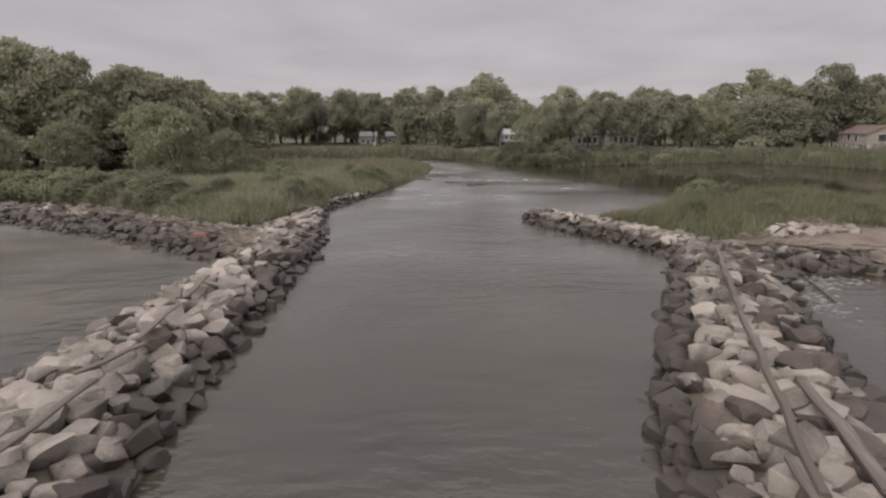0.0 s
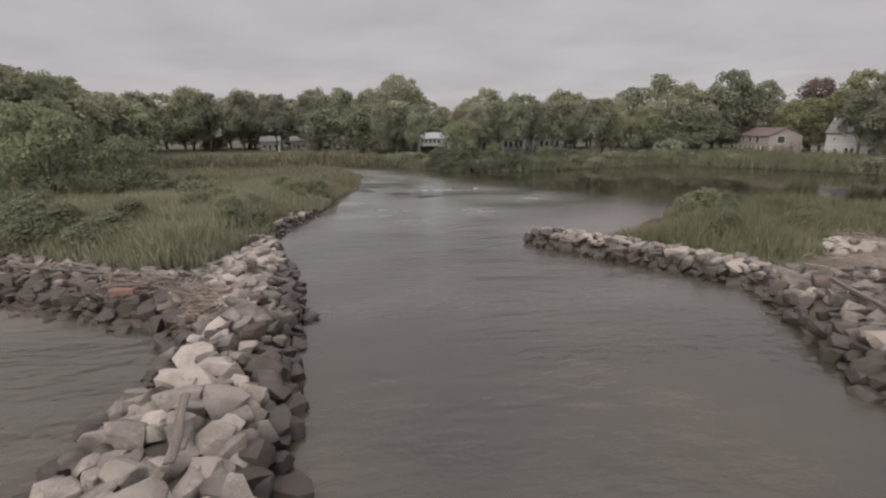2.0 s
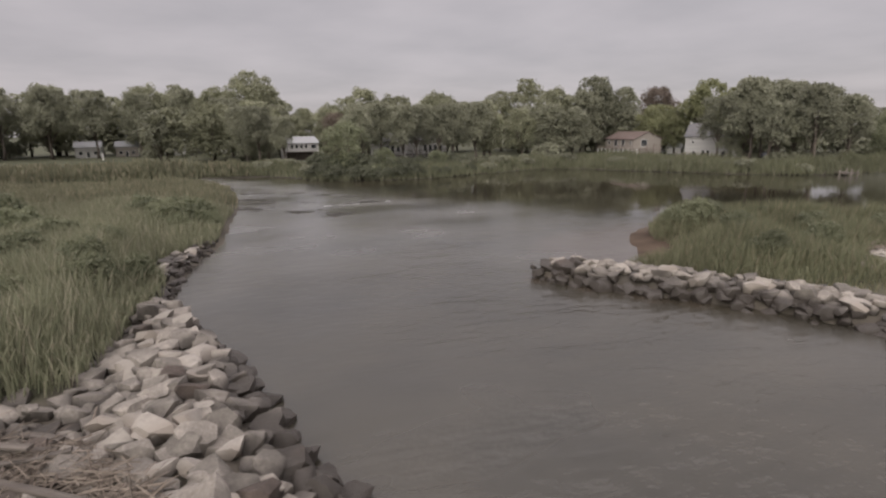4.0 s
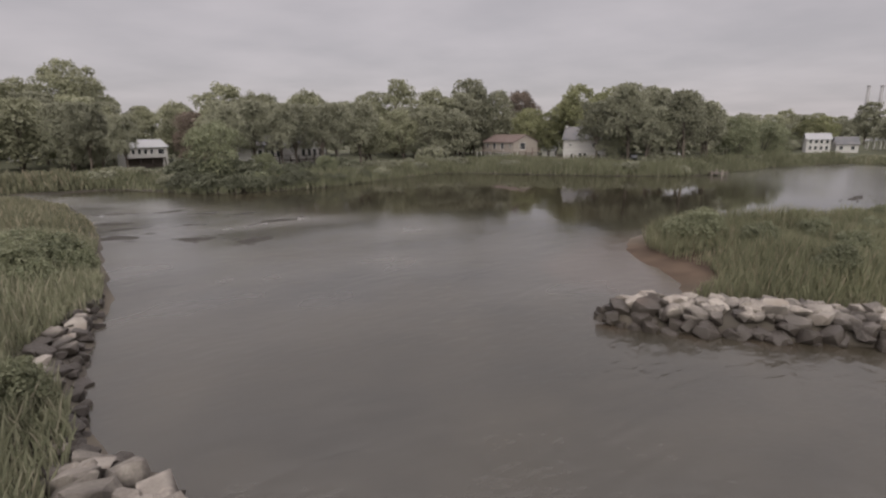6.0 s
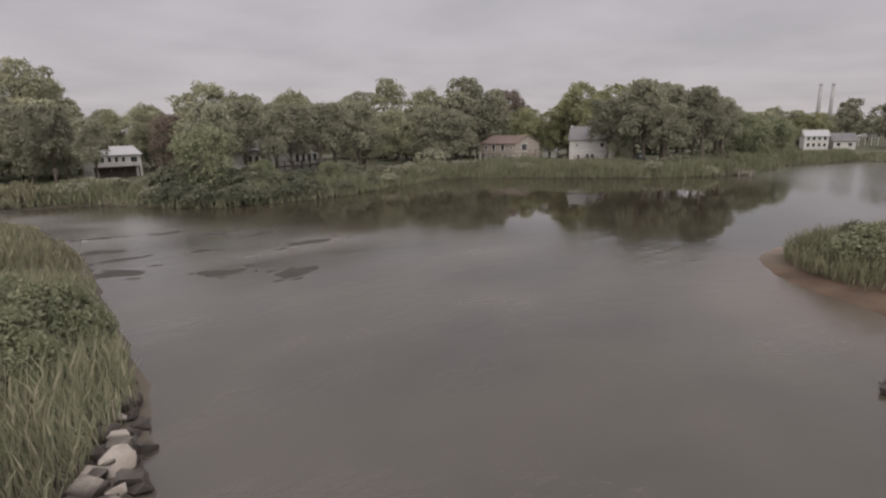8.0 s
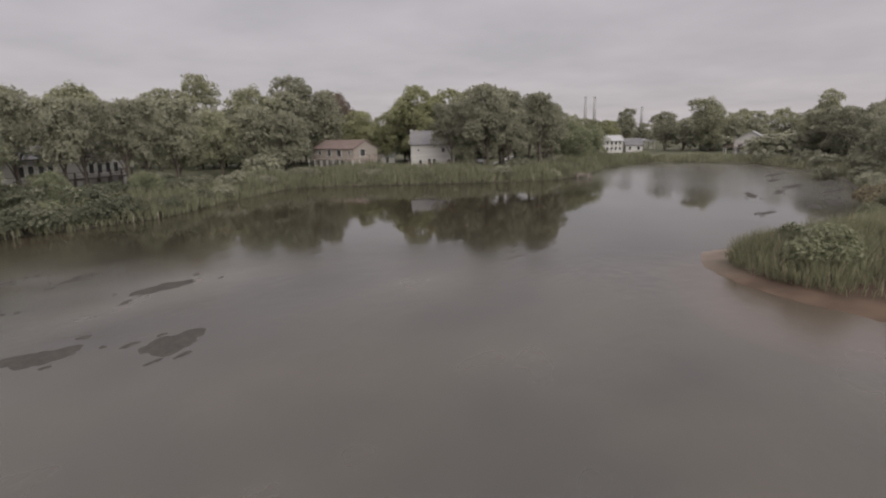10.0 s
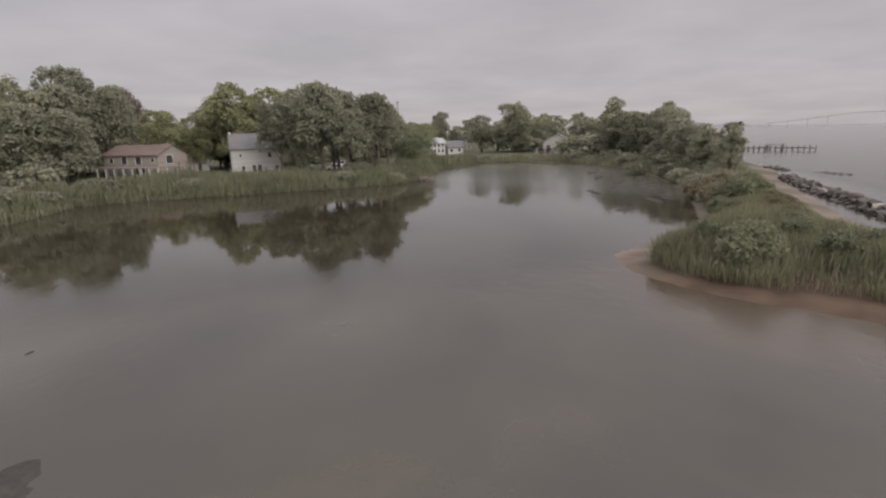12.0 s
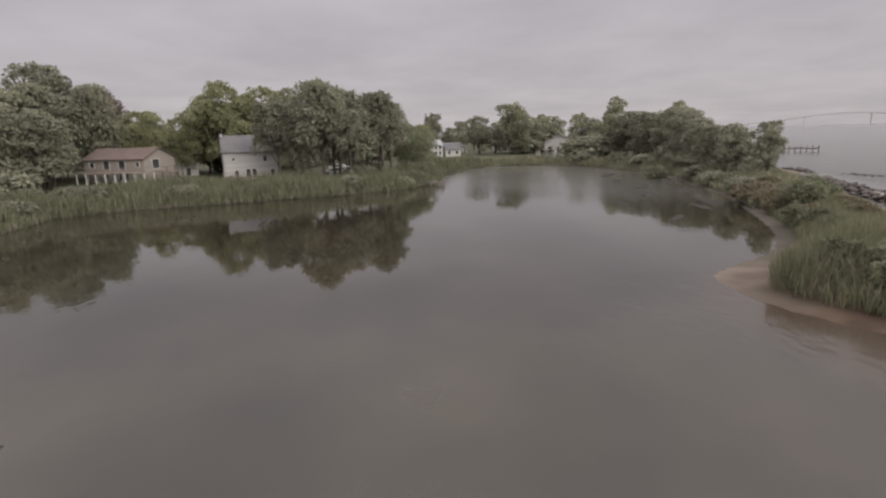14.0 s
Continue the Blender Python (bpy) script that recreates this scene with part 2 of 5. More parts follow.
# bridge concrete lightened towards the sky: its haze is in the colour
M_HAZED_CONCRETE = material("hazed_concrete", (0.43, 0.42, 0.425), (0.47, 0.46, 0.46), scale=0.02, rough=0.9, bump=0.0)
# distance haze mixed into the grey of the stacks
M_HAZED_STACK = material("hazed_stack_concrete", (0.21, 0.205, 0.21), (0.25, 0.245, 0.245), scale=0.05, rough=0.9, bump=0.0)
# woods greyed and lightened to carry the haze over the bay
M_HAZED_WOODS = material("hazed_woods", (0.17, 0.17, 0.18), (0.20, 0.20, 0.21), scale=0.01, rough=1.0, bump=0.0)
M_CAR_WHITE = material("white_car_paint", (0.42, 0.42, 0.42), (0.48, 0.48, 0.48), scale=1, rough=0.3, bump=0.0, spec=0.5)
M_CAR_DARK = material("dark_car_paint", (0.05, 0.055, 0.065), (0.08, 0.085, 0.09), scale=1, rough=0.3, bump=0.0, spec=0.5)
M_RUBBER = material("black_rubber", (0.02, 0.02, 0.02), (0.035, 0.035, 0.035), scale=8, rough=0.9, bump=0.1)
M_FOAM = material("white_foam", (0.17, 0.163, 0.153), (0.26, 0.25, 0.238), scale=6, rough=0.9, bump=0.2)


def ground_material():
    m = bpy.data.materials.new("ground_soils")
    m.use_nodes = True
    n, l = m.node_tree.nodes, m.node_tree.links
    p = n["Principled BSDF"]
    p.inputs["Roughness"].default_value = 0.9
    p.inputs["Specular IOR Level"].default_value = 0.2
    geo = n.new("ShaderNodeNewGeometry")

    def two(a, b, scale, detail=6):
        f = n.new("ShaderNodeTexNoise")
        f.inputs["Scale"].default_value, f.inputs["Detail"].default_value = scale, detail
        l.new(geo.outputs["Position"], f.inputs["Vector"])
        r = n.new("ShaderNodeValToRGB")
        r.color_ramp.elements[0].position, r.color_ramp.elements[0].color = 0.35, (*a, 1)
        r.color_ramp.elements[1].position, r.color_ramp.elements[1].color = 0.65, (*b, 1)
        l.new(f.outputs["Fac"], r.inputs[0])
        return f, r.outputs[0]

    f, grass = two((0.045, 0.048, 0.028), (0.072, 0.072, 0.043), 0.35)
    _, sand = two((0.105, 0.084, 0.067), (0.158, 0.13, 0.106), 0.5, 8)
    _, mud = two((0.05, 0.044, 0.036), (0.085, 0.073, 0.057), 0.15)
    _, wet_sand = two((0.046, 0.031, 0.021), (0.074, 0.051, 0.035), 0.5, 8)
    at_wet = n.new("ShaderNodeAttribute")
    at_wet.attribute_name = "wet"
    m0 = n.new("ShaderNodeMixRGB")
    l.new(at_wet.outputs["Fac"], m0.inputs[0])
    l.new(sand, m0.inputs[1])
    l.new(wet_sand, m0.inputs[2])
    at_sand = n.new("ShaderNodeAttribute")
    at_sand.attribute_name = "sand"
    at_mud = n.new("ShaderNodeAttribute")
    at_mud.attribute_name = "mud"
    m1 = n.new("ShaderNodeMixRGB")
    l.new(at_mud.outputs["Fac"], m1.inputs[0])
    l.new(grass, m1.inputs[1])
    l.new(mud, m1.inputs[2])
    m2 = n.new("ShaderNodeMixRGB")
    l.new(at_sand.outputs["Fac"], m2.inputs[0])
    l.new(m1.outputs[0], m2.inputs[1])
    l.new(m0.outputs[0], m2.inputs[2])
    l.new(m2.outputs[0], p.inputs["Base Color"])
    b = n.new("ShaderNodeBump")
    b.inputs["Strength"].default_value, b.inputs["Distance"].default_value = 0.4, 0.15
    l.new(f.outputs["Fac"], b.inputs["Height"])
    l.new(b.outputs[0], p.inputs["Normal"])
    return m


def water_material():
    """Murky tidal water: a mirror by Fresnel over brown silt, with wind ripples in drifting patches; sandy-coloured over the shoals."""
    m = bpy.data.materials.new("murky_water")
    m.use_nodes = True
    n, l = m.node_tree.nodes, m.node_tree.links
    n.remove(n["Principled BSDF"])
    geo = n.new("ShaderNodeNewGeometry")
    sep = n.new("ShaderNodeSeparateXYZ")
    l.new(geo.outputs["Position"], sep.inputs[0])

    def noise(scale, stretch, detail=4.0, turn=0.0):
        mp = n.new("ShaderNodeMapping")
        mp.inputs["Scale"].default_value = stretch
        mp.inputs["Rotation"].default_value = (0, 0, radians(turn))
        l.new(geo.outputs["Position"], mp.inputs["Vector"])
        f = n.new("ShaderNodeTexNoise")
        f.inputs["Scale"].default_value, f.inputs["Detail"].default_value, f.inputs["Roughness"].default_value = scale, detail, 0.55
        l.new(mp.outputs[0], f.inputs["Vector"])
        return f.outputs["Fac"]

    def math_node(op, a, b):
        k = n.new("ShaderNodeMath")
        k.operation = op
        for i, v in enumerate((a, b)):
            if isinstance(v, (int, float)):
                k.inputs[i].default_value = v
            else:
                l.new(v, k.inputs[i])
        return k.outputs[0]

    def remap(v, a, b, c, d):
        k = n.new("ShaderNodeMapRange")
        for name, x in (("From Min", a), ("From Max", b), ("To Min", c), ("To Max", d)):
            k.inputs[name].default_value = x
        l.new(v, k.inputs["Value"])
        return k.outputs[0]

    # the pond lies calm to the north-east, the channel and the open bay are ruffled
    bay = remap(math_node("ADD", sep.outputs["Y"], math_node("MULTIPLY", sep.outputs["X"], 0.22)), 36, 46, 1.0, 0.0)
    lee = math_node("ADD", sep.outputs["X"], math_node("MULTIPLY", math_node("MAXIMUM", math_node("SUBTRACT", sep.outputs["Y"], 85.0), 0.0), 0.4))
    near_mouth = math_node("MAXIMUM", math_node("MULTIPLY", remap(sep.outputs["Y"], 35, 92, 1.0, 0.10), math_node("MULTIPLY", remap(sep.outputs["X"], 22, 44, 1.0, 0.10), remap(sep.outputs["X"], -22, -14, 0.5, 1.0))), remap(lee, 16, 38, 0.17, 0.05))
    open_water = math_node("MAXIMUM", near_mouth, math_node("MULTIPLY", bay, 0.36))
    patches = remap(noise(0.055, (1.2, 1.3, 1), 4.0, 30), 0.40, 0.60, 0.30, 1.35)
    strength = math_node("MULTIPLY", open_water, patches)
    ripple = math_node("ADD", math_node("ADD", noise(1.3, (0.75, 1.3, 1), 2.0, 18), math_node("MULTIPLY", noise(0.42, (0.7, 1.3, 1), 2.0, -14), 2.4)), math_node("MULTIPLY", noise(3.2, (0.8, 1.3, 1), 2.0, 25), 0.26))
    b = n.new("ShaderNodeBump")
    b.inputs["Distance"].default_value = 0.16
    l.new(math_node("MULTIPLY", strength, 0.55), b.inputs["Strength"])
    l.new(ripple, b.inputs["Height"])
    fr = n.new("ShaderNodeFresnel")
    fr.inputs["IOR"].default_value = 1.54
    l.new(b.outputs[0], fr.inputs["Normal"])
    murk = n.new("ShaderNodeValToRGB")
    murk.color_ramp.elements[0].position, murk.color_ramp.elements[0].color = 0.36, (0.0224, 0.0199, 0.0142, 1)
    murk.color_ramp.elements[1].position, murk.color_ramp.elements[1].color = 0.66, (0.0402, 0.0342, 0.0232, 1)
    l.new(noise(0.07, (1.2, 1.3, 1), 5.0, 35), murk.inputs[0])
    silt = n.new("ShaderNodeVectorMath")
    silt.operation = "SCALE"
    l.new(murk.outputs[0], silt.inputs[0])
    # less silt hangs in the still pond than in the channel
    still = math_node("MULTIPLY", remap(sep.outputs["X"], 16, 46, 0.0, 1.0), math_node("SUBTRACT", 1.0, bay))
    l.new(math_node("MULTIPLY", remap(sep.outputs["X"], -26, -14, 1.6, 1.0), remap(still, 0.0, 1.0, 1.0, 0.85)), silt.inputs["Scale"])
    shallow = n.new("ShaderNodeAttribute")
    shallow.attribute_name = "shallow"
    bed = n.new("ShaderNodeMixRGB")
    bed.inputs[2].default_value = (0.060, 0.043, 0.031, 1)
    l.new(remap(shallow.outputs["Fac"], 0, 1, 0.0, 0.85), bed.inputs[0])
    l.new(silt.outputs[0], bed.inputs[1])
    body = n.new("ShaderNodeBsdfDiffuse")
    l.new(bed.outputs[0], body.inputs["Color"])
    gl = n.new("ShaderNodeBsdfGlossy")
    ruffle = math_node("MULTIPLY", remap(lee, 20, 38, 0.25, 0.03), remap(noise(0.06, (1, 1.5, 1), 3.0, 20), 0.35, 0.65, 0.75, 1.15))
    east = math_node("SUBTRACT", sep.outputs["X"], math_node("MULTIPLY", math_node("SUBTRACT", sep.outputs["Y"], 55.0), 0.8))
    ruffle = math_node("MAXIMUM", ruffle, remap(east, 44, 80, 0.0, 0.17))
    l.new(math_node("MAXIMUM", ruffle, math_node("MULTIPLY", bay, remap(sep.outputs["X"], 60, 160, 0.0, 0.13))), gl.inputs["Roughness"])
    gl.inputs["Color"].default_value = (1, 1, 1, 1)
    l.new(b.outputs[0], gl.inputs["Normal"])
    mx = n.new("ShaderNodeMixShader")
    l.new(math_node("MULTIPLY", fr.outputs[0], remap(math_node("MULTIPLY", bay, remap(sep.outputs["X"], 14, 40, 0.3, 1.0)), 0.0, 1.0, 1.0, 0.70)), mx.inputs[0])
    l.new(body.outputs[0], mx.inputs[1])
    l.new(gl.outputs[0], mx.inputs[2])
    l.new(mx.outputs[0], n["Material Output"].inputs["Surface"])
    return m


M_GROUND, M_WATER = ground_material(), water_material()


# ---- mesh helpers ----
def mesh_arrays(name, verts, faces, mat, smooth=False, normals=None):
    """A mesh from numpy arrays: verts (n, 3) and faces (m, k) of one length k; normals (n, 3) shade foliage as one soft mass."""
    verts, faces = np.asarray(verts, np.float32), np.asarray(faces, np.int32)
    me = bpy.data.meshes.new(name)
    k = faces.shape[1]
    me.vertices.add(len(verts))
    me.vertices.foreach_set("co", verts.ravel())
    me.loops.add(faces.size)
    me.loops.foreach_set("vertex_index", faces.ravel())
    me.polygons.add(len(faces))
    me.polygons.foreach_set("loop_start", np.arange(0, faces.size, k, dtype=np.int32))
    me.polygons.foreach_set("use_smooth", np.full(len(faces), smooth))
    me.update(calc_edges=True)
    if normals is not None:
        at = me.attributes.new("custom_normal", "FLOAT_VECTOR", "POINT")
        at.data.foreach_set("vector", np.asarray(normals, np.float32).ravel())
    me.materials.append(mat)
    return me


def part(name, bm, mat, parent=None, label="", smooth=False):
    """Links a bmesh as one mesh object under a thing or a part."""
    me = bpy.data.meshes.new(name)
    bm.normal_update()
    bm.to_mesh(me)
    bm.free()
    me.materials.append(mat)
    if smooth:
        me.polygons.foreach_set("use_smooth", np.ones(len(me.polygons), bool))
    return piece(name, me, parent, label)


def piece(name, me, parent=None, label="", m=None):
    ob = new(name, me)
    ob.parent = parent
    if m is not None:
        ob.matrix_basis = m
    if label:
        ob["label"] = label
    return ob


def add_box(bm, x0, y0, z0, x1, y1, z1, bevel=0.0):
    r = bmesh.ops.create_cube(bm, size=1.0)
    for v in r["verts"]:
        v.co = Vector(((x0 + x1) / 2 + v.co.x * (x1 - x0), (y0 + y1) / 2 + v.co.y * (y1 - y0), (z0 + z1) / 2 + v.co.z * (z1 - z0)))
    if bevel:
        es = {e for v in r["verts"] for e in v.link_edges}
        bmesh.ops.bevel(bm, geom=list(es), offset=bevel, segments=1, affect="EDGES")
    return bm


def box(x0, y0, z0, x1, y1, z1, bevel=0.0):
    return add_box(bmesh.new(), x0, y0, z0, x1, y1, z1, bevel)


def add_tube(bm, points, radii, sides=7):
    """A tapered tube along points, closed at both ends."""
    rings = []
    for i, p in enumerate(points):
        a = Vector(points[max(i - 1, 0)])
        b = Vector(points[min(i + 1, len(points) - 1)])
        q = (b - a).to_track_quat("Z", "Y")
        rings.append([bm.verts.new(Vector(p) + q @ Vector((radii[i] * math.cos(2 * math.pi * k / sides), radii[i] * math.sin(2 * math.pi * k / sides), 0))) for k in range(sides)])
    for r0, r1 in zip(rings, rings[1:]):
        for k in range(sides):
            bm.faces.new((r0[k], r0[(k + 1) % sides], r1[(k + 1) % sides], r1[k]))
    bm.faces.new(rings[0][::-1])
    bm.faces.new(rings[-1])
    return bm


def tube(points, radii, sides=7):
    return add_tube(bmesh.new(), points, radii, sides)


def prism(outline, y0, y1):
    """An outline in x and z, drawn out from y0 to y1."""
    bm = bmesh.new()
    a = [bm.verts.new((x, y0, z)) for x, z in outline]
    b = [bm.verts.new((x, y1, z)) for x, z in outline]
    bm.faces.new(a)
    bm.faces.new(b[::-1])
    for i in range(len(a)):
        j = (i + 1) % len(a)
        bm.faces.new((a[j], a[i], b[i], b[j]))
    return bm


# ---- plan ----
SHORE = [(-4500, 300), (-300, 105), (-120, 76), (-70, 65), (-46, 60), (-38.8, 57.9), (-30, 53), (-24, 49), (-20, 46.8), (-16, 43.2)]
SHORE += [(-8.8, 42.5), (-9.8, 49.5), (-10.2, 52.6), (-11.8, 59.9), (-13.0, 65), (-12.8, 70), (-11.4, 75.2), (-9, 80), (-8.2, 85), (-7, 93), (-5.2, 103), (-3.8, 118), (-3.3, 133), (-8, 145)]
SHORE += [(-40, 150), (-110, 153), (-110, 158), (-40, 156.5), (-2, 156), (6, 154.5), (11, 146), (13, 140), (17.5, 133.5), (25.5, 131.5), (35, 130.3), (42, 132), (48, 134.5), (58, 136), (67.5, 139)]
SHORE += [(75, 133), (80, 121), (84, 114), (89.5, 104), (96, 96), (104, 91.2), (120, 90.2), (132, 90), (147, 84), (159, 76.5), (160, 66), (151, 54), (133, 48), (110, 43.5), (76, 48), (58, 53.5)]
SHORE += [(48, 57.2), (43, 60), (40, 62.2), (37.6, 65.4), (35.3, 68.2), (33.8, 69), (30.5, 69.1), (27.6, 68.4), (25, 66.7), (22.6, 64.6), (21.0, 62.2), (18.2, 59.2), (15.4, 58.2), (17, 51.5), (19, 46.5), (19.5, 42), (22, 39.5), (28, 37.8), (29.8, 39.6)]
SHORE += [(36, 43), (43.5, 43.6), (58, 38.6), (76, 31.7), (94.6, 24.1), (115, 14.6), (147.7, 5.8), (190, -12), (215, -27), (300, -45), (800, -110), (4500, -250), (4500, 4500), (-4500, 4500)]
# rock works: a line of centres with half the width at the water, and the height of the crest
LEFT_JETTY = [(-10.0, 4, 4.1), (-10.8, 17, 4.0), (-11.25, 23, 3.75), (-11.55, 28, 3.6), (-11.55, 34, 3.15), (-11.5, 39, 2.85), (-12.0, 43, 3.3)]
LEFT_BANK = [(-12.6, 43, 3.7), (-13.0, 49, 3.3), (-12.9, 53, 2.7), (-13.2, 58, 1.7), (-13.4, 61.5, 1.1)]
LEFT_LEDGE = [(-13.6, 61.5, 1.0), (-13.6, 65, 0.65), (-13.3, 70, 1.0), (-12.3, 74, 1.1), (-11.0, 77.5, 0.8), (-9.5, 82, 0.4)]
LEFT_SHORE = [(-15.5, 46.2, 3.2), (-22, 50.6, 3.5), (-30.5, 56, 3.6), (-40, 61, 3.6), (-50, 64.3, 3.6), (-75, 69, 3.4), (-110, 77, 3.4)]
RIGHT_JETTY = [(7.6, 6, 3.4), (10.3, 17, 3.6), (11.4, 20.5, 3.5), (13.3, 25.5, 3.35), (15.5, 30.7, 3.2), (18.4, 37.5, 3.4), (19.2, 42, 2.6)]
RIGHT_SPIT = [(18.8, 43.5, 2.2), (17.2, 48, 2.1), (13.5, 53.6, 2.1), (11.3, 56.7, 2.0), (9.8, 58.4, 1.4), (9.0, 59.1, 0.9)]
BREAKWATER = [(22.5, 40.2, 1.8), (29, 39.4, 1.7), (37, 39.6, 1.6), (46, 37.6, 1.6), (55, 35.2, 1.6), (63, 32.8, 1.6), (75, 29.8, 1.6), (94, 23.7, 1.5)]


def inside(px, py, poly):
    """Which of the points lie within a polygon."""
    res = np.zeros(px.shape, bool)
    for (x0, y0), (x1, y1) in zip(poly, poly[1:] + poly[:1]):
        if y0 == y1:
            continue
        res ^= ((y0 > py) != (y1 > py)) & (px < (x1 - x0) * (py - y0) / (y1 - y0) + x0)
    return res


def line_distance(px, py, line, width=False):
    """The distance from points to a line and, with width, the half width of the line there."""
    best, wide = np.full(px.shape, 1e9), np.ones(px.shape)
    for a, b in zip(line, line[1:]):
        dx, dy = b[0] - a[0], b[1] - a[1]
        s = np.clip(((px - a[0]) * dx + (py - a[1]) * dy) / max(dx * dx + dy * dy, 1e-9), 0, 1)
        d = np.hypot(px - a[0] - s * dx, py - a[1] - s * dy)
        if width:
            wide = np.where(d < best, a[2] + s * (b[2] - a[2]), wide)
        best = np.minimum(best, d)
    return (best, wide) if width else best


def bumpy(x, y, size):
    """A smooth wander between -1 and 1."""
    return (np.sin(x / size + 1.3 * np.sin(y / size * 0.7)) + np.sin(y / size * 1.1 + 1.7 * np.sin(x / size * 0.6 + 2))) / 2


def shore_distance(x, y):
    d = line_distance(x, y, SHORE + SHORE[:1])
    return np.where(inside(x, y, SHORE), d, -d)


SANDS = [(23, 63, 9), (29, 42, 6), (36, 46, 7), (50, 42, 6), (65, 37, 6), (80, 31, 6), (95, 25, 6), (115, 15, 6), (20, 70, 7), (14, 64, 5), (34, 67, 4)]


def height(x, y):
    """The ground's height, for arrays of places."""
    x, y = np.asarray(x, float), np.asarray(y, float)
    d = shore_distance(x, y)
    z = np.where(d > 0, np.minimum(0.03 + 0.13 * d, 0.75) + np.clip(d - 18, 0, 30) * 0.03, np.maximum(-0.04 + 0.11 * d, -1.6))
    z = z + 0.06 * bumpy(x, y, 3.1) * np.clip(np.abs(d), 0, 3) / 3
    flat = np.exp(-((x - 20) / 6.5) ** 2 - ((y - 64.5) / 5.2) ** 2)
    z = np.where(d < 0, z + (np.maximum(-0.03 + 0.02 * d, -1.2) - z) * np.clip(flat * 2.2, 0, 1), z)
    for line, top in ((LEFT_JETTY, 1.25), (LEFT_BANK, 1.15), (LEFT_LEDGE, 0.9), (LEFT_SHORE, 1.0), (RIGHT_JETTY, 1.25), (RIGHT_SPIT, 0.95), (BREAKWATER, 0.5)):
        r, w = line_distance(x, y, line, True)
        z = np.maximum(z, np.where(r < w * 1.6, top * np.clip(w / 1.3, 0.4, 1) * (1 - (r / w) ** 2) - 0.15 - 3.0 * np.clip(r / w - 0.95, 0, 1), -9))
    return z


def axis(lo, hi, fine0, fine1, step):
    mid = list(np.arange(fine0, fine1 + step / 2, step))
    up, s = [], step
    while (up[-1] if up else fine1) < hi:
        s *= 1.3
        up.append(min((up[-1] if up else fine1) + s, hi))
    down, s = [], step
    while (down[-1] if down else fine0) > lo:
        s *= 1.3
        down.append(max((down[-1] if down else fine0) - s, lo))
    return np.array(down[::-1] + mid + up)


def make_ground():
    xs, ys = axis(-4500, 4500, -62, 112, 0.9), axis(-4500, 4500, 2, 160, 0.9)
    gx, gy = np.meshgrid(xs, ys)
    z = height(gx, gy)
    w, h = len(xs), len(ys)
    i = np.arange((h - 1) * w).reshape(h - 1, w)[:, :-1].ravel()
    me = mesh_arrays("ground", np.stack([gx.ravel(), gy.ravel(), z.ravel()], 1), np.stack([i, i + 1, i + w + 1, i + w], 1), M_GROUND, True)
    d = shore_distance(gx, gy)
    sand = np.zeros(gx.shape)
    for sx, sy, r in SANDS:
        sand = np.maximum(sand, np.clip(1.5 - np.hypot(gx - sx, gy - sy) / r, 0, 1))
    for line in (LEFT_JETTY, LEFT_BANK, LEFT_LEDGE, LEFT_SHORE, RIGHT_JETTY, RIGHT_SPIT, BREAKWATER):
        r, w_half = line_distance(gx, gy, line, True)
        sand = sand * np.clip((r / w_half - 0.8) * 2, 0, 1)
    mud = np.clip((0.35 - z) / 0.25, 0, 1) * (1 - np.clip((d - 14) / 6, 0, 1))
    for line in (LEFT_JETTY, LEFT_BANK, LEFT_LEDGE, LEFT_SHORE, RIGHT_JETTY, RIGHT_SPIT, BREAKWATER):
        r, w_half = line_distance(gx, gy, line, True)
        mud = np.maximum(mud, np.clip((1.35 - r / w_half) * 4, 0, 1))
    shoal = np.clip(1.5 - np.hypot((gx - 20.5) / 8, (gy - 64.5) / 5), 0, 1)
    mud = mud * (1 - shoal)
    sand = np.maximum(sand, shoal * (z < 0.3))
    wet = np.clip(2.2 - 1.6 * np.hypot((gx - 22) / 13, (gy - 64) / 9), 0, 1) * np.clip((33 - gx) / 7, 0.15, 1)
    for name, values in (("sand", sand), ("mud", mud), ("wet", wet)):
        at = me.attributes.new(name, "FLOAT", "POINT")
        at.data.foreach_set("value", values.ravel().astype(np.float32))
    tagged(new("ground", me), "marshy ground with sandy shores and muddy creek bed", "ground", kind="structure")
    wx, wy = axis(-4500, 4500, -20, 60, 1.6), axis(-4500, 4500, 30, 90, 1.6)
    gx, gy = np.meshgrid(wx, wy)
    w, h = len(wx), len(wy)
    i = np.arange((h - 1) * w).reshape(h - 1, w)[:, :-1].ravel()
    me = mesh_arrays("water", np.stack([gx.ravel(), gy.ravel(), 0 * gx.ravel()], 1), np.stack([i, i + 1, i + w + 1, i + w], 1), M_WATER, True)
    at = me.attributes.new("shallow", "FLOAT", "POINT")
    at.data.foreach_set("value", (np.clip(1 + height(gx, gy) / 0.45, 0, 1) * np.clip(2.4 - 1.5 * np.hypot((gx - 21) / 12, (gy - 62) / 10), 0, 1)).ravel().astype(np.float32))
    tagged(new("water", me), "murky grey-brown tidal water with light ripples", "water", kind="structure")


make_ground()


def ground_z(x, y):
    return float(height(np.array([x]), np.array([y]))[0])


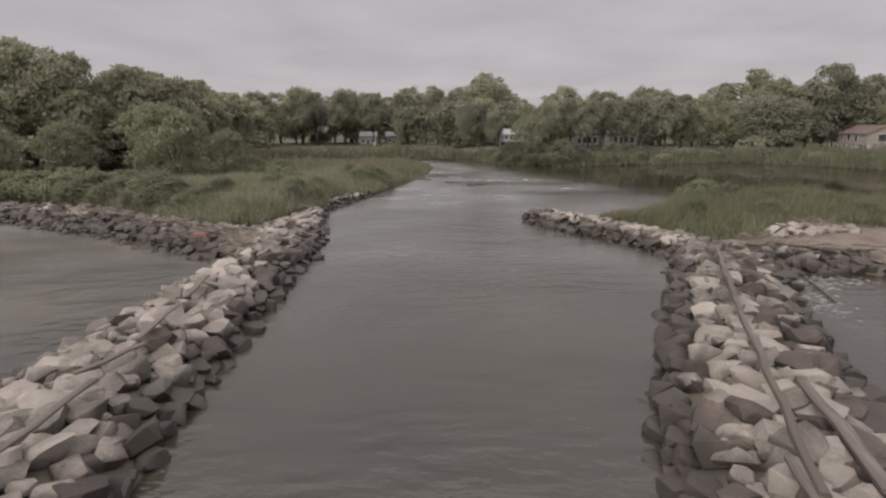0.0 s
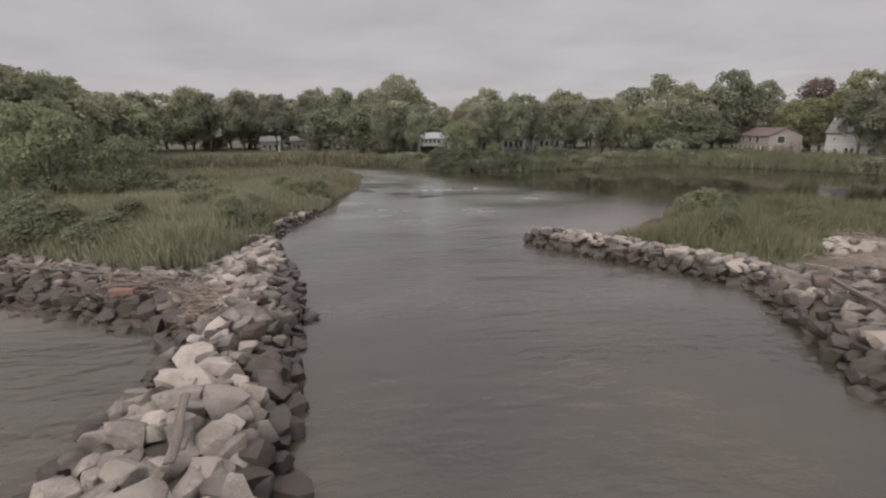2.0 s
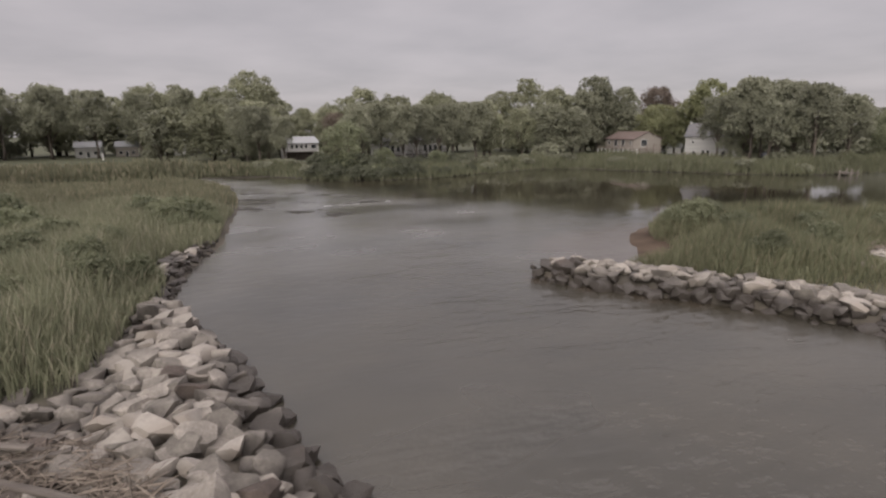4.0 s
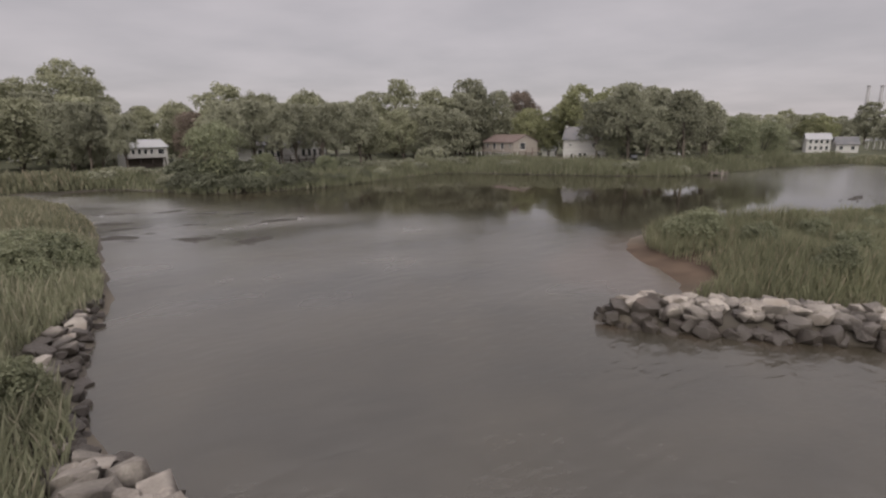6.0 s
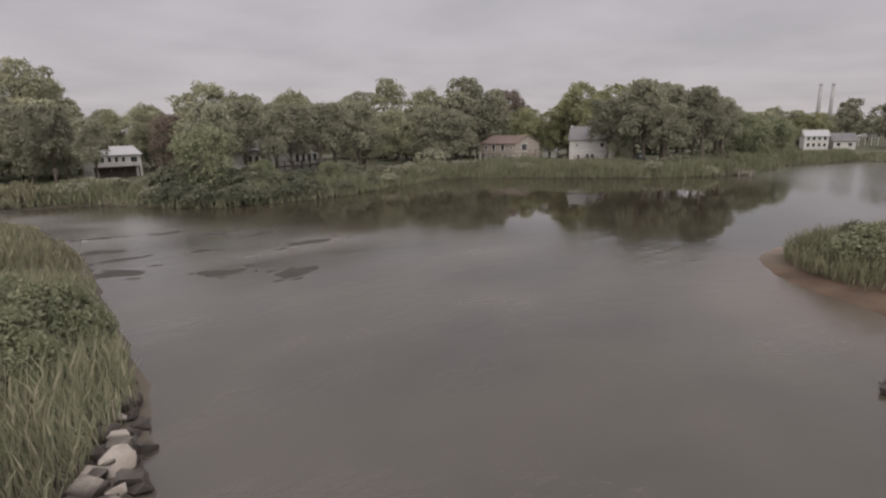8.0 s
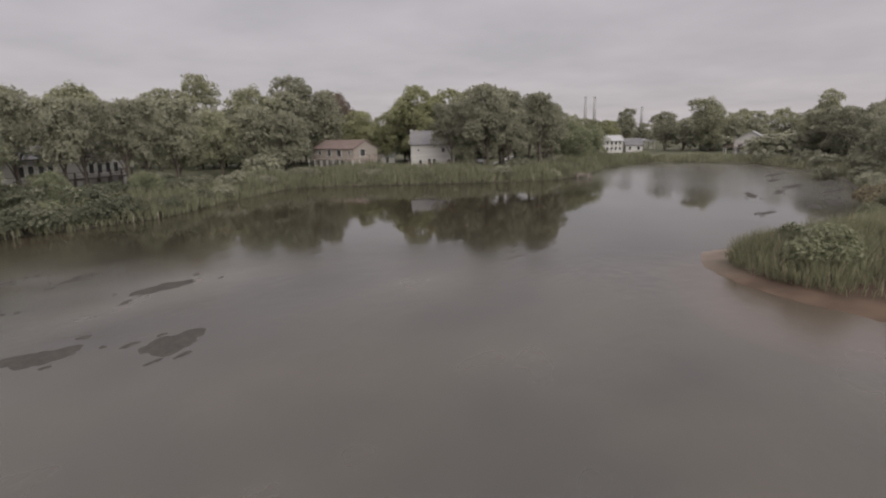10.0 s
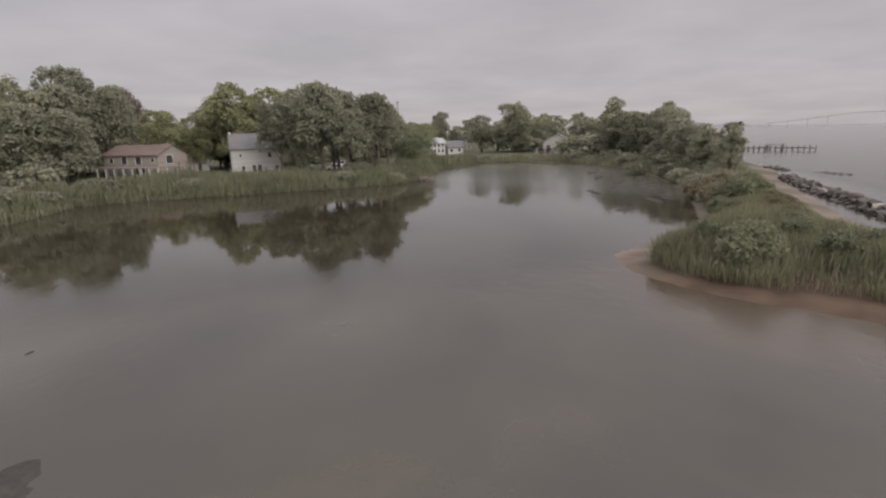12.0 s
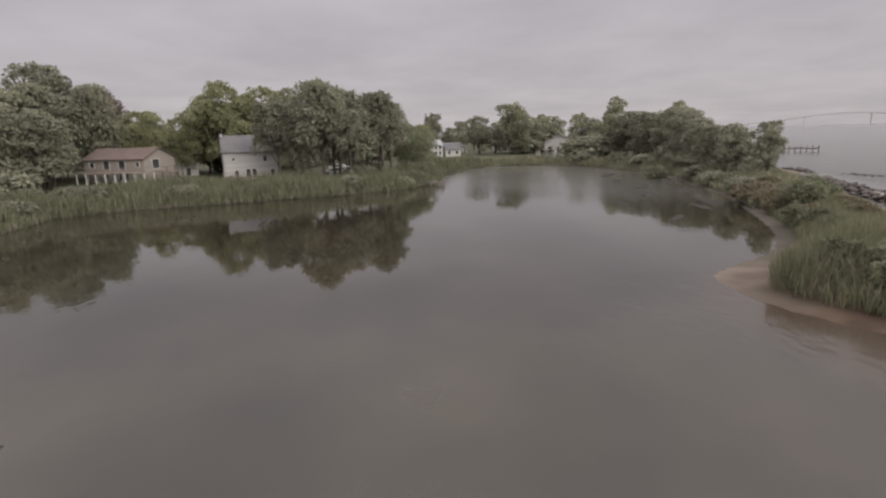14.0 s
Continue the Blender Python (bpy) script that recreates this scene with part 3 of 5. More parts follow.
# ---- trees ----
def leaves(rng, centres, radii, count, size, hang=0.0, gap=0.0, squash=(1, 1, 0.82), rough=0.2):
    """Leaf sprays over the billowing outside of masses of foliage, one blade each. Returns verts, faces and soft normals."""
    n = len(centres)
    squash = np.array(squash)
    # each mass breaks up into smaller boughs of uneven reach
    boughs = 9
    sub = rng.normal(size=(n, boughs, 3))
    sub /= np.linalg.norm(sub, axis=2, keepdims=True)
    sub[:, :, 2] = np.where(sub[:, :, 2] < -0.4, -sub[:, :, 2], sub[:, :, 2])
    sub_r = radii[:, None] * rng.uniform(0.30, 0.52, (n, boughs))
    sub_c = centres[:, None] + sub * squash * (radii[:, None] * rng.uniform(0.50, 0.86, (n, boughs)))[..., None]
    all_c, all_r = np.concatenate([centres, sub_c.reshape(-1, 3)]), np.concatenate([radii * 0.86, sub_r.ravel()])
    more = int(count * 2.6)
    which = rng.choice(len(all_c), more, p=(all_r ** 2) / np.sum(all_r ** 2))
    way = rng.normal(size=(more, 3))
    way /= np.linalg.norm(way, axis=1, keepdims=True)
    way[:, 2] = np.where(way[:, 2] < -0.55, -way[:, 2], way[:, 2])
    spot = way * all_r[which][:, None] + all_c[which] * 1.7

    def billow(scale):
        k = rng.normal(size=(6, 3)) * scale
        return np.sin(spot @ k.T + rng.uniform(0, 6.3, 6)).sum(1) / 2.4

    swell = 1 + 0.6 * rough * billow(1.5) + 0.7 * rough * billow(4.2)
    depth = 1.08 - 0.46 * rng.random(more) ** 1.3 + 0.26 * (rng.random(more) < 0.10) * rng.random(more)
    at = all_c[which] + way * squash * (all_r[which] * swell * depth)[:, None]
    inner = np.zeros(more, bool)
    for c, r in zip(centres, radii):
        inner |= (((at - c) / squash / r) ** 2).sum(1) < 0.42
    open_part = billow(2.2) + 0.35 * rng.normal(size=more) < -1.5 + 1.6 * gap
    keep = np.flatnonzero(~(inner & (rng.random(more) < 0.88)) & ~open_part)[:count]
    at, way, count = at[keep], way[keep], len(keep)
    face = way * 0.8 + np.array([0, 0, 0.25]) + rng.normal(size=(count, 3)) * 0.5
    face /= np.linalg.norm(face, axis=1, keepdims=True)
    side = np.cross(face, rng.normal(size=(count, 3)))
    side /= np.linalg.norm(side, axis=1, keepdims=True)
    along = np.cross(face, side)
    if hang:
        along = along * (1 - hang) + np.array([0, 0, -1]) * hang
    s = size * (0.55 + 0.9 * rng.random(count))[:, None]
    v = np.stack([at - along * s * 0.55 - side * s * 0.35, at + side * s * 0.62 + face * s * 0.1, at + along * s * 0.6 - side * s * 0.25], 1)
    turned = (np.cross(v[:, 1] - v[:, 0], v[:, 2] - v[:, 0]) * way).sum(1) < 0
    v[turned] = v[turned][:, ::-1]
    soft = way * 0.85 + face * 0.35 + np.array([0, 0, 0.08])
    soft /= np.linalg.norm(soft, axis=1, keepdims=True)
    return v.reshape(-1, 3), np.arange(count * 3).reshape(-1, 3), np.repeat(soft, 3, axis=0)


def make_tree(seed, h, crown_w, bare, mat, count, size, label, lobes=9, hang=0.0, lean=0.0, category="tree", gap=0.0):
    """A tree of height h: a tapered trunk that forks into limbs, and a crown of overlapping masses that starts at the height bare."""
    rng = np.random.default_rng(seed)
    root = tagged(new("tree"), label, category)
    mid, half = (bare + h) / 2, (h - bare) / 2
    centres, radii = [(0.0, 0.0, mid + half * 0.12)], [min(crown_w * 0.34, half * 0.8)]
    turn = rng.random() * 6.3
    for k in range(lobes):
        u = -0.72 + 1.5 * (k + 0.5) / lobes + rng.uniform(-0.1, 0.1)
        ang = turn + k * 2.4 + rng.uniform(-0.4, 0.4)
        ring = math.sqrt(max(0.05, 1 - max(u, 0) ** 2 * 1.1 - min(u, 0) ** 2 * 0.6)) * rng.uniform(0.75, 1.0)
        r = crown_w * rng.uniform(0.19, 0.27) * (1 - 0.22 * max(u, 0))
        out = max(0.0, crown_w / 2 - r * 0.95) * ring
        centres.append((out * math.cos(ang) + lean * u, out * math.sin(ang), min(mid + u * half, h - r * 0.86)))
        radii.append(r)
    centres.append((lean * 0.6, 0.0, h - crown_w * 0.2 * 0.82))
    radii.append(crown_w * 0.2)
    centres, radii = np.array(centres), np.array(radii)
    bm = bmesh.new()
    r0 = 0.016 * h + 0.08
    fork = bare + 0.25 * (h - bare)
    add_tube(bm, [(0, 0, -0.4), (0.02 * h, 0, bare * 0.5), (0, 0.01 * h, fork), (lean * 0.4, 0, h * 0.8)], [r0 * 1.25, r0 * 0.9, r0 * 0.7, r0 * 0.18])
    for k in rng.permutation(len(centres))[:11]:
        c = centres[k]
        z0 = bare * 0.75 + (fork - bare * 0.75) * rng.random()
        bend = (c[0] * 0.45, c[1] * 0.45, z0 + (c[2] - z0) * 0.6)
        add_tube(bm, [(0, 0, z0), bend, tuple(c)], [r0 * 0.45, r0 * 0.28, r0 * 0.08], 5)
    part("trunk", bm, M_BARK, root, smooth=True)
    v, f, soft = leaves(rng, centres, radii, int(count * 1.1), size * 0.88, hang, gap)
    piece("crown", mesh_arrays("crown", v, f, mat, normals=soft), root)
    return root


def make_shrub(seed, h, w, mat, count, size, label, category="shrub", lobes=14):
    rng = np.random.default_rng(seed)
    root = tagged(new("shrub"), label, category)
    centres, radii = [], []
    for k in range(lobes):
        ang, ring = rng.random() * 2 * math.pi, math.sqrt(rng.random()) * 0.85
        r = w * (0.16 + 0.10 * rng.random())
        zc = max(r * 0.5, (h - r * 0.8) * (1 - 0.75 * ring ** 2) * (0.45 + 0.55 * rng.random()))
        centres.append((ring * (w / 2 - r * 0.6) * math.cos(ang), ring * (w / 2 - r * 0.6) * math.sin(ang), zc))
        radii.append(r)
    centres, radii = np.array(centres), np.array(radii)
    bm = bmesh.new()
    for k in range(6):
        c = centres[k]
        add_tube(bm, [(c[0] * 0.12, c[1] * 0.12, -0.2), (c[0] * 0.5, c[1] * 0.5, c[2] * 0.5), tuple(c)], [0.018 * h + 0.01, 0.012 * h + 0.008, 0.006], 5)
    part("stem", bm, M_BARK, root, smooth=True)
    v, f, soft = leaves(rng, centres, radii, count, size)
    piece("foliage", mesh_arrays("foliage", v, f, mat, normals=soft), root)
    return root


def plant(source, x, y, scale, turn, wide=1.0, sink=0.0):
    """A copy of a tree or shrub on the ground."""
    k = source.scale
    m = pose(x, y, ground_z(x, y) - sink, 0, 0, turn) @ Matrix.Diagonal((scale * wide / k.x, scale * wide / k.y, scale / k.z, 1))
    return copy_thing(source, m)


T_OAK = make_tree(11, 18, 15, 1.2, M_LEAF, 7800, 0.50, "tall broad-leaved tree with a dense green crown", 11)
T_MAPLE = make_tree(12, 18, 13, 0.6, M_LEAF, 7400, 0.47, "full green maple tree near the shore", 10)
T_OPEN = make_tree(13, 18, 11, 2.6, M_LEAF, 4800, 0.46, "tall tree with an open, ragged crown", 10, lean=1.5, gap=0.35)
T_DARK = make_tree(14, 18, 14.5, 0.8, M_LEAF_DARK, 7800, 0.50, "dark green shade tree with a heavy crown", 11)
T_YELLOW = make_tree(15, 18, 14.5, 0.6, M_LEAF_YELLOW, 8600, 0.48, "yellow-green leafy tree behind the houses", 11, gap=0.2)
T_PURPLE = make_tree(16, 18, 17, 1.0, M_LEAF_PURPLE, 8600, 0.52, "dark purple-leaved tree with a round crown", 11)
T_WILLOW = make_tree(17, 12, 13, 0.4, M_LEAF_WILLOW, 7000, 0.44, "low spreading willow with drooping foliage", 11, hang=0.4, gap=0.3)
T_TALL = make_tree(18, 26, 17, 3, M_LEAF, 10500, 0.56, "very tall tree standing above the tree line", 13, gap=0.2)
T_ROUND = make_tree(19, 16, 13, 0.8, M_LEAF_DARK, 5200, 0.58, "round dark tree standing by itself", 9)
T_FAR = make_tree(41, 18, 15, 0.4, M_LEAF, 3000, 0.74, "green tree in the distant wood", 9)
T_FAR_DARK = make_tree(42, 18, 14, 0.4, M_LEAF_DARK, 3000, 0.72, "dark tree in the distant wood", 9)
T_STREET = make_tree(20, 18, 13.5, 5.3, M_LEAF_DARK, 8000, 0.46, "shade tree with bare lower trunk by the houses", 10, gap=0.2)
T_RED = make_tree(43, 18, 13, 0.8, M_LEAF_PURPLE, 3000, 0.7, "dark reddish tree between the two houses", 8)
T_SLIM = make_tree(44, 9.5, 6, 1.0, M_LEAF_DARK, 3600, 0.30, "slim dark tree by itself near the beach", 8, gap=0.35)
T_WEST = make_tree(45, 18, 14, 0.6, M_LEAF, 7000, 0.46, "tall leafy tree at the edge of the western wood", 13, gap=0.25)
ALL_TREES = []
tree_turn = random.Random(4)


def grove(source, rows):
    """Plants rows of x, y, height, width factor, and moves the source itself onto the first."""
    base = {T_TALL: 25.8, T_WILLOW: 11.9, T_ROUND: 15.8, T_SLIM: 9.5}.get(source, 17.8)
    for x, y, top, wide in rows[1:]:
        ALL_TREES.append(plant(source, x, y, top / base, tree_turn.random() * 360, wide))
    x, y, top, wide = rows[0]
    source.matrix_basis = pose(x, y, ground_z(x, y), 0, 0, tree_turn.random() * 360) @ Matrix.Diagonal((top / base * wide, top / base * wide, top / base, 1))


# north shore, from the creek round to the houses
grove(T_TALL, [(14.3, 238, 29, 1.05), (22, 246, 25, 0.9), (3, 246, 24, 0.95)])
grove(T_OAK, [(34, 174, 19, 0.95), (62, 186, 19, 1.0), (48, 188, 18, 1.0), (-18, 262, 25, 1.0), (-52, 272, 25, 1.1), (-72, 268, 26, 1.1), (-90, 262, 24, 1.0), (97, 171, 20, 1.0), (76, 205, 19, 1.1),
              (221, 63, 19, 1.1), (38, 222, 17, 1.0), (205, 40, 14, 1.0), (247, 118, 15, 1.0), (150, 232, 18, 1.0)])
grove(T_MAPLE, [(66, 163, 16, 1.0), (72, 170, 15, 1.0), (82, 168, 14, 1.1), (206, 62, 14, 1.0), (236, 50, 15, 1.0),
                (178, 36, 13, 1.1), (166, 38, 12.5, 1.1), (151, 26, 15.5, 0.9), (158, 24, 14, 1.0), (8, 200, 13, 1.0), (60, 205, 17, 1.0), (33, 207, 14, 1.0)])
grove(T_OPEN, [(101.7, 197, 25, 1.1), (95, 200, 21, 1.0), (201.6, 29, 19.5, 0.8), (128, 124, 19.5, 0.9), (30, 228, 16, 1.0), (-10, 270, 26, 0.9), (84, 190, 17, 0.9), (116, 108, 14, 0.9)])
grove(T_DARK, [(112.8, 170, 23.5, 0.85), (12.0, 190, 13, 0.75), (6.5, 194, 15, 0.9), (108.5, 118.6, 12.5, 0.72), (103, 166, 19, 1.0), (118, 176, 20, 0.9), (126, 178, 17, 0.95), (93, 158, 14, 1.1), (88, 163, 15, 1.1), (20, 232, 17, 1.1), (6, 228, 19, 1.1), (120, 166, 20, 0.9), (100, 176, 17, 1.0),
               (32, 236, 16, 1.1), (188, 30, 12, 1.2), (105, 37, 8.8, 1.0), (113, 36, 10.5, 1.1), (121, 35, 11.5, 1.1), (129, 33, 12.5, 1.1), (137, 32, 13.5, 1.1), (145, 28, 14, 1.1), (152, 24, 14, 1.0), (150, 34, 13, 1.1), (160, 36, 13.5, 1.1), (170, 30, 13.5, 1.1)])
grove(T_YELLOW, [(126, 140, 20.5, 1.0), (134, 133, 20, 1.0), (131, 146, 18, 1.0), (122, 147, 13, 0.9), (140, 141, 18.5, 1.0), (118, 152, 14, 1.0), (135, 165, 15, 1.2), (142, 150, 16, 1.1), (128, 170, 13, 1.2), (160, 26, 13.5, 1.0), (217, 102, 11, 1.3), (229, 101, 12, 1.2)])
grove(T_STREET, [(106, 112, 19, 0.9), (36.5, 150.5, 14.5, 0.8), (46, 150.5, 14.5, 0.8), (27, 152, 14, 0.8), (33, 155.5, 15, 0.85), (41.5, 154, 14.5, 0.8), (50.5, 152, 15, 0.85), (58, 154, 15.5, 0.95), (30, 164, 15, 0.9), (100.5, 162, 11.5, 0.72), (111, 101, 17, 0.95), (118, 105, 16.5, 0.95), (112, 110, 17.5, 1.0), (107, 121, 15.5, 0.95), (124, 101, 15, 0.95), (130, 104, 14.5, 1.0), (117, 112, 18.5, 0.95), (104, 106, 13.5, 1.0),
                 (-35, 250, 22, 0.9), (-48, 252, 23, 1.0), (-62, 256, 23, 1.0), (-22, 254, 22, 0.85), (-6, 252, 23, 0.85), (14, 177, 12.5, 0.75), (9, 186, 15, 0.9)])
grove(T_SLIM, [(84.5, 38.2, 9.4, 0.9), (87.5, 36.8, 9.2, 0.8), (93, 38.5, 9.0, 1.2), (98, 37.5, 9.2, 1.2)])
grove(T_RED, [(127, 151, 8, 0.9), (132, 160, 9, 1.0)])
grove(T_PURPLE, [(165.6, 194, 23, 0.95), (30, 182, 13, 0.9)])
grove(T_WILLOW, [(20, 142, 10.5, 0.95), (28, 140, 5.2, 1.0), (140, 99, 11.5, 1.0), (152, 97, 10.5, 1.1), (40, 139, 4.4, 1.1), (133, 96, 9, 1.0), (160, 96, 8.5, 1.0), (-41, 87, 11.6, 1.0), (-49, 97, 12, 1.0), (-33, 86, 8.0, 0.9), (-61, 92, 9.5, 1.0), (-79, 96, 10.5, 1.0), (-70, 88, 9, 1.0)])
grove(T_ROUND, [(292, 99, 18.5, 0.8), (268, 104, 11, 1.2), (280, 90, 11, 1.2), (310, 112, 13, 1.2), (256, 78, 13, 1.1)])

grove(T_WEST, [(-91, 119, 26.5, 0.9), (-98, 123, 27.5, 0.9), (-106, 119, 28, 0.9), (-84, 120, 25, 0.85), (-77, 116, 23, 0.9), (-100, 106, 18, 1.0), (-66, 120, 21, 0.95), (-88, 108, 17, 1.0), (-71, 112, 15.5, 0.9), (-60, 124, 19, 0.9), (-110, 108, 20, 1.0)])
grove(T_FAR, [(-69, 128, 21.5, 1.1), (-81, 152, 24, 1.1), (-84, 188, 24, 1.1), (-80, 172, 23, 1.1), (-88, 224, 22, 1.1), (-94, 256, 20, 1.1), (-128, 104, 19, 1.1)])
grove(T_FAR_DARK, [(-74, 136, 23, 1.1), (-90, 206, 23, 1.1), (-92, 240, 21.5, 1.1), (-118, 128, 22, 1.1)])

# the wood behind the western marsh
wood = random.Random(21)
for (x0, y0), (x1, y1), n, low, high in (((-150, 118), (-72, 122), 9, 21, 24), ((-140, 140), (-78, 150), 7, 23, 27), ((-68, 128), (-86, 250), 12, 17, 21), ((-112, 100), (-160, 98), 5, 17, 21), ((-100, 170), (-120, 260), 7, 19, 23)):
    for k in range(n):
        s = (k + wood.random() * 0.6) / n
        source = wood.choice((T_FAR, T_FAR_DARK, T_FAR, T_WEST))
        ALL_TREES.append(plant(source, x0 + (x1 - x0) * s + wood.uniform(-4, 4), y0 + (y1 - y0) * s + wood.uniform(-4, 4), wood.uniform(low, high) / 18, wood.random() * 360, wood.uniform(0.9, 1.15), 1.0))
# the long tree line to the north and the far woods
for x0, y0, x1, y1, n, low, high in (((-100, 285, 30, 290, 17, 22, 27), (40, 232, 100, 215, 8, 16, 20), (110, 215, 190, 230, 8, 14, 19), (180, 215, 320, 150, 9, 12, 17), (330, 140, 330, 40, 8, 12, 17), (205, 15, 300, 10, 6, 10, 14), (176, 20, 200, 2, 4, 9, 12)) + ((185, 120, 250, 108, 8, 11, 15), (212, 74, 240, 40, 7, 12, 16), (192, 36, 208, 24, 5, 11, 14), (-20, 196, 12, 216, 6, 14, 19), (20, 212, 60, 206, 5, 12, 15), (86, 182, 130, 182, 6, 13, 17), (128, 148, 160, 128, 6, 14, 18))):
    for k in range(n):
        s = (k + wood.random() * 0.7) / n
        source = wood.choice((T_FAR, T_FAR, T_FAR_DARK))
        ALL_TREES.append(plant(source, x0 + (x1 - x0) * s + wood.uniform(-5, 5), y0 + (y1 - y0) * s + wood.uniform(-5, 5), wood.uniform(low, high) / 18, wood.random() * 360, wood.uniform(0.95, 1.25), 1.0))

# shrubs
S_GREEN = make_shrub(31, 3.0, 4.6, M_LEAF_SHRUB, 4800, 0.13, "rounded bright green marsh shrub among the reeds")
S_OLIVE = make_shrub(32, 4.0, 6.0, M_LEAF_WILLOW, 3600, 0.19, "olive-green bush at the edge of the marsh")
S_DARK = make_shrub(33, 3.0, 5.0, M_LEAF_DARK, 1800, 0.26, "dark green bush on the far shore")
S_FAR = make_shrub(35, 3.0, 5.0, M_LEAF_DARK, 1000, 0.37, "undergrowth at the foot of the trees")
S_BROWN = make_shrub(34, 2.6, 5.0, M_LEAF_RED, 2600, 0.18, "reddish-brown brush on the spit")


def shrubs(source, h, rows):
    for x, y, top, wide in rows[1:]:
        plant(source, x, y, top / h, tree_turn.random() * 360, wide)
    x, y, top, wide = rows[0]
    source.matrix_basis = pose(x, y, ground_z(x, y)) @ Matrix.Diagonal((top / h * wide, top / h * wide, top / h, 1))


shrubs(S_GREEN, 3.0, [(-42, 68, 4.2, 1.3), (-46.5, 69.6, 4.0, 1.3), (-51, 70.8, 4.2, 1.3), (-55.5, 71.6, 4.0, 1.3), (-61, 74, 4.2, 1.3), (-22.5, 58.5, 2.6, 1.2), (-14.6, 66.4, 2.7, 0.8), (-10.6, 88.2, 3.4, 1.0), (-13.0, 84.6, 3.2, 1.0), (-16.5, 75.5, 2.8, 1.0), (-19.5, 62.5, 2.5, 1.0), (27.5, 62.6, 3.3, 1.1), (31, 63, 2.6, 1.1), (-29, 61.5, 4.0, 1.2), (-25, 59.6, 3.4, 1.2), (-33, 63.8, 4.0, 1.2), (-37.5, 66, 3.7, 1.2), (26, 57.5, 2.6, 1.0), (34, 61, 2.2, 1.1), (-17.5, 67.5, 3.3, 0.9), (-16.8, 64, 3.1, 0.9), (-21, 71, 3.4, 1.0), (-26, 67, 3.6, 1.0), (-20, 78, 3.2, 1.0)] + [(-13.6, 88, 3.0, 1.1), (-11.5, 92, 2.8, 1.0),
                      (-18, 64, 2.2, 1.2), (47, 54.6, 2.4, 1.0), (22.5, 52.5, 2.4, 0.9), (59.5, 47, 3.7, 1.1), (56, 49.5, 3.6, 1.1), (37, 58, 2.3, 1.2), (42, 55.4, 2.2, 1.2), (50, 54, 2.3, 1.2), (33, 56, 2.3, 1.1), (38, 53, 2.1, 1.2), (29, 53, 2.2, 1.1), (-9.6, 88.5, 2.6, 1.0)])
shrubs(S_OLIVE, 4.0, [(-49, 74, 5.2, 1.1), (-56, 73.5, 5.0, 1.15), (-63, 75, 5.2, 1.2), (-43, 71, 4.6, 1.1), (-37, 73, 4.8, 1.0), (-24, 84, 4.6, 0.9), (-70, 84, 5.0, 1.0),
                      (-27, 92, 5.0, 0.9), (-36, 104, 5.0, 1.0), (-77, 78, 6.5, 1.0), (30, 139, 4.4, 1.2), (36, 138, 3.6, 1.2), (-11.6, 87.0, 4.0, 0.9), (-9.8, 86.0, 3.2, 0.7), (-14, 90, 4.2, 0.9), (-12.5, 83.2, 3.0, 0.8), (-34, 94, 3.8, 1.2), (-39, 98, 4.0, 1.1), (-29, 99, 3.2, 1.2), (-44, 80, 4.4, 1.1), (-53, 82, 4.6, 1.1), (24, 136, 3.4, 1.3)])
shrubs(S_DARK, 3.0, [(46, 139, 3.4, 1.2), (58, 141, 3.4, 1.2), (14, 146, 3.0, 1.2), (76, 140, 3.4, 1.3), (-8, 163, 3.0, 1.4), (6, 160, 3.0, 1.3), (12, 163, 3.2, 1.3), (0, 166, 2.6, 1.4), (18, 160, 3.2, 1.3), (10, 170, 3.0, 1.3), (52, 137, 2.6, 1.3), (64, 140.5, 3.0, 1.3), (82, 128, 2.8, 1.3), (86, 118, 2.6, 1.3), (88, 134, 2.6, 1.3), (92, 108, 2.4, 1.3), (99, 96, 2.4, 1.3)] + [(124, 94, 2.6, 1.3), (134, 93, 3.0, 1.3), (108, 95, 2.2, 1.3), (94, 104, 3.0, 1.3), (110, 46.5, 3.0, 1.3), (98, 43, 3.2, 1.3), (88, 44, 2.8, 1.3), (76, 45.5, 2.8, 1.3),
                     (128, 42, 3.8, 1.3), (140, 44, 4.0, 1.3), (152, 50, 3.6, 1.3), (104, 33, 4.0, 1.1), (96, 35, 3.6, 1.2), (120, 36, 5.0, 1.2), (134, 34, 5.5, 1.2), (112, 38, 4.4, 1.2), (90, 38, 3.2, 1.2)])
shrubs(S_BROWN, 2.6, [(68, 49, 2.6, 1.3), (74, 44, 2.4, 1.3), (63, 49.5, 2.2, 1.2), (80, 41, 2.2, 1.4), (70, 46, 2.2, 1.4), (58, 51, 1.9, 1.2), (48, 50, 1.9, 1.2), (43, 51, 1.9, 1.2), (67, 49.5, 2.3, 1.3), (53, 47.5, 2.0, 1.2), (52, 52, 1.8, 1.1)])

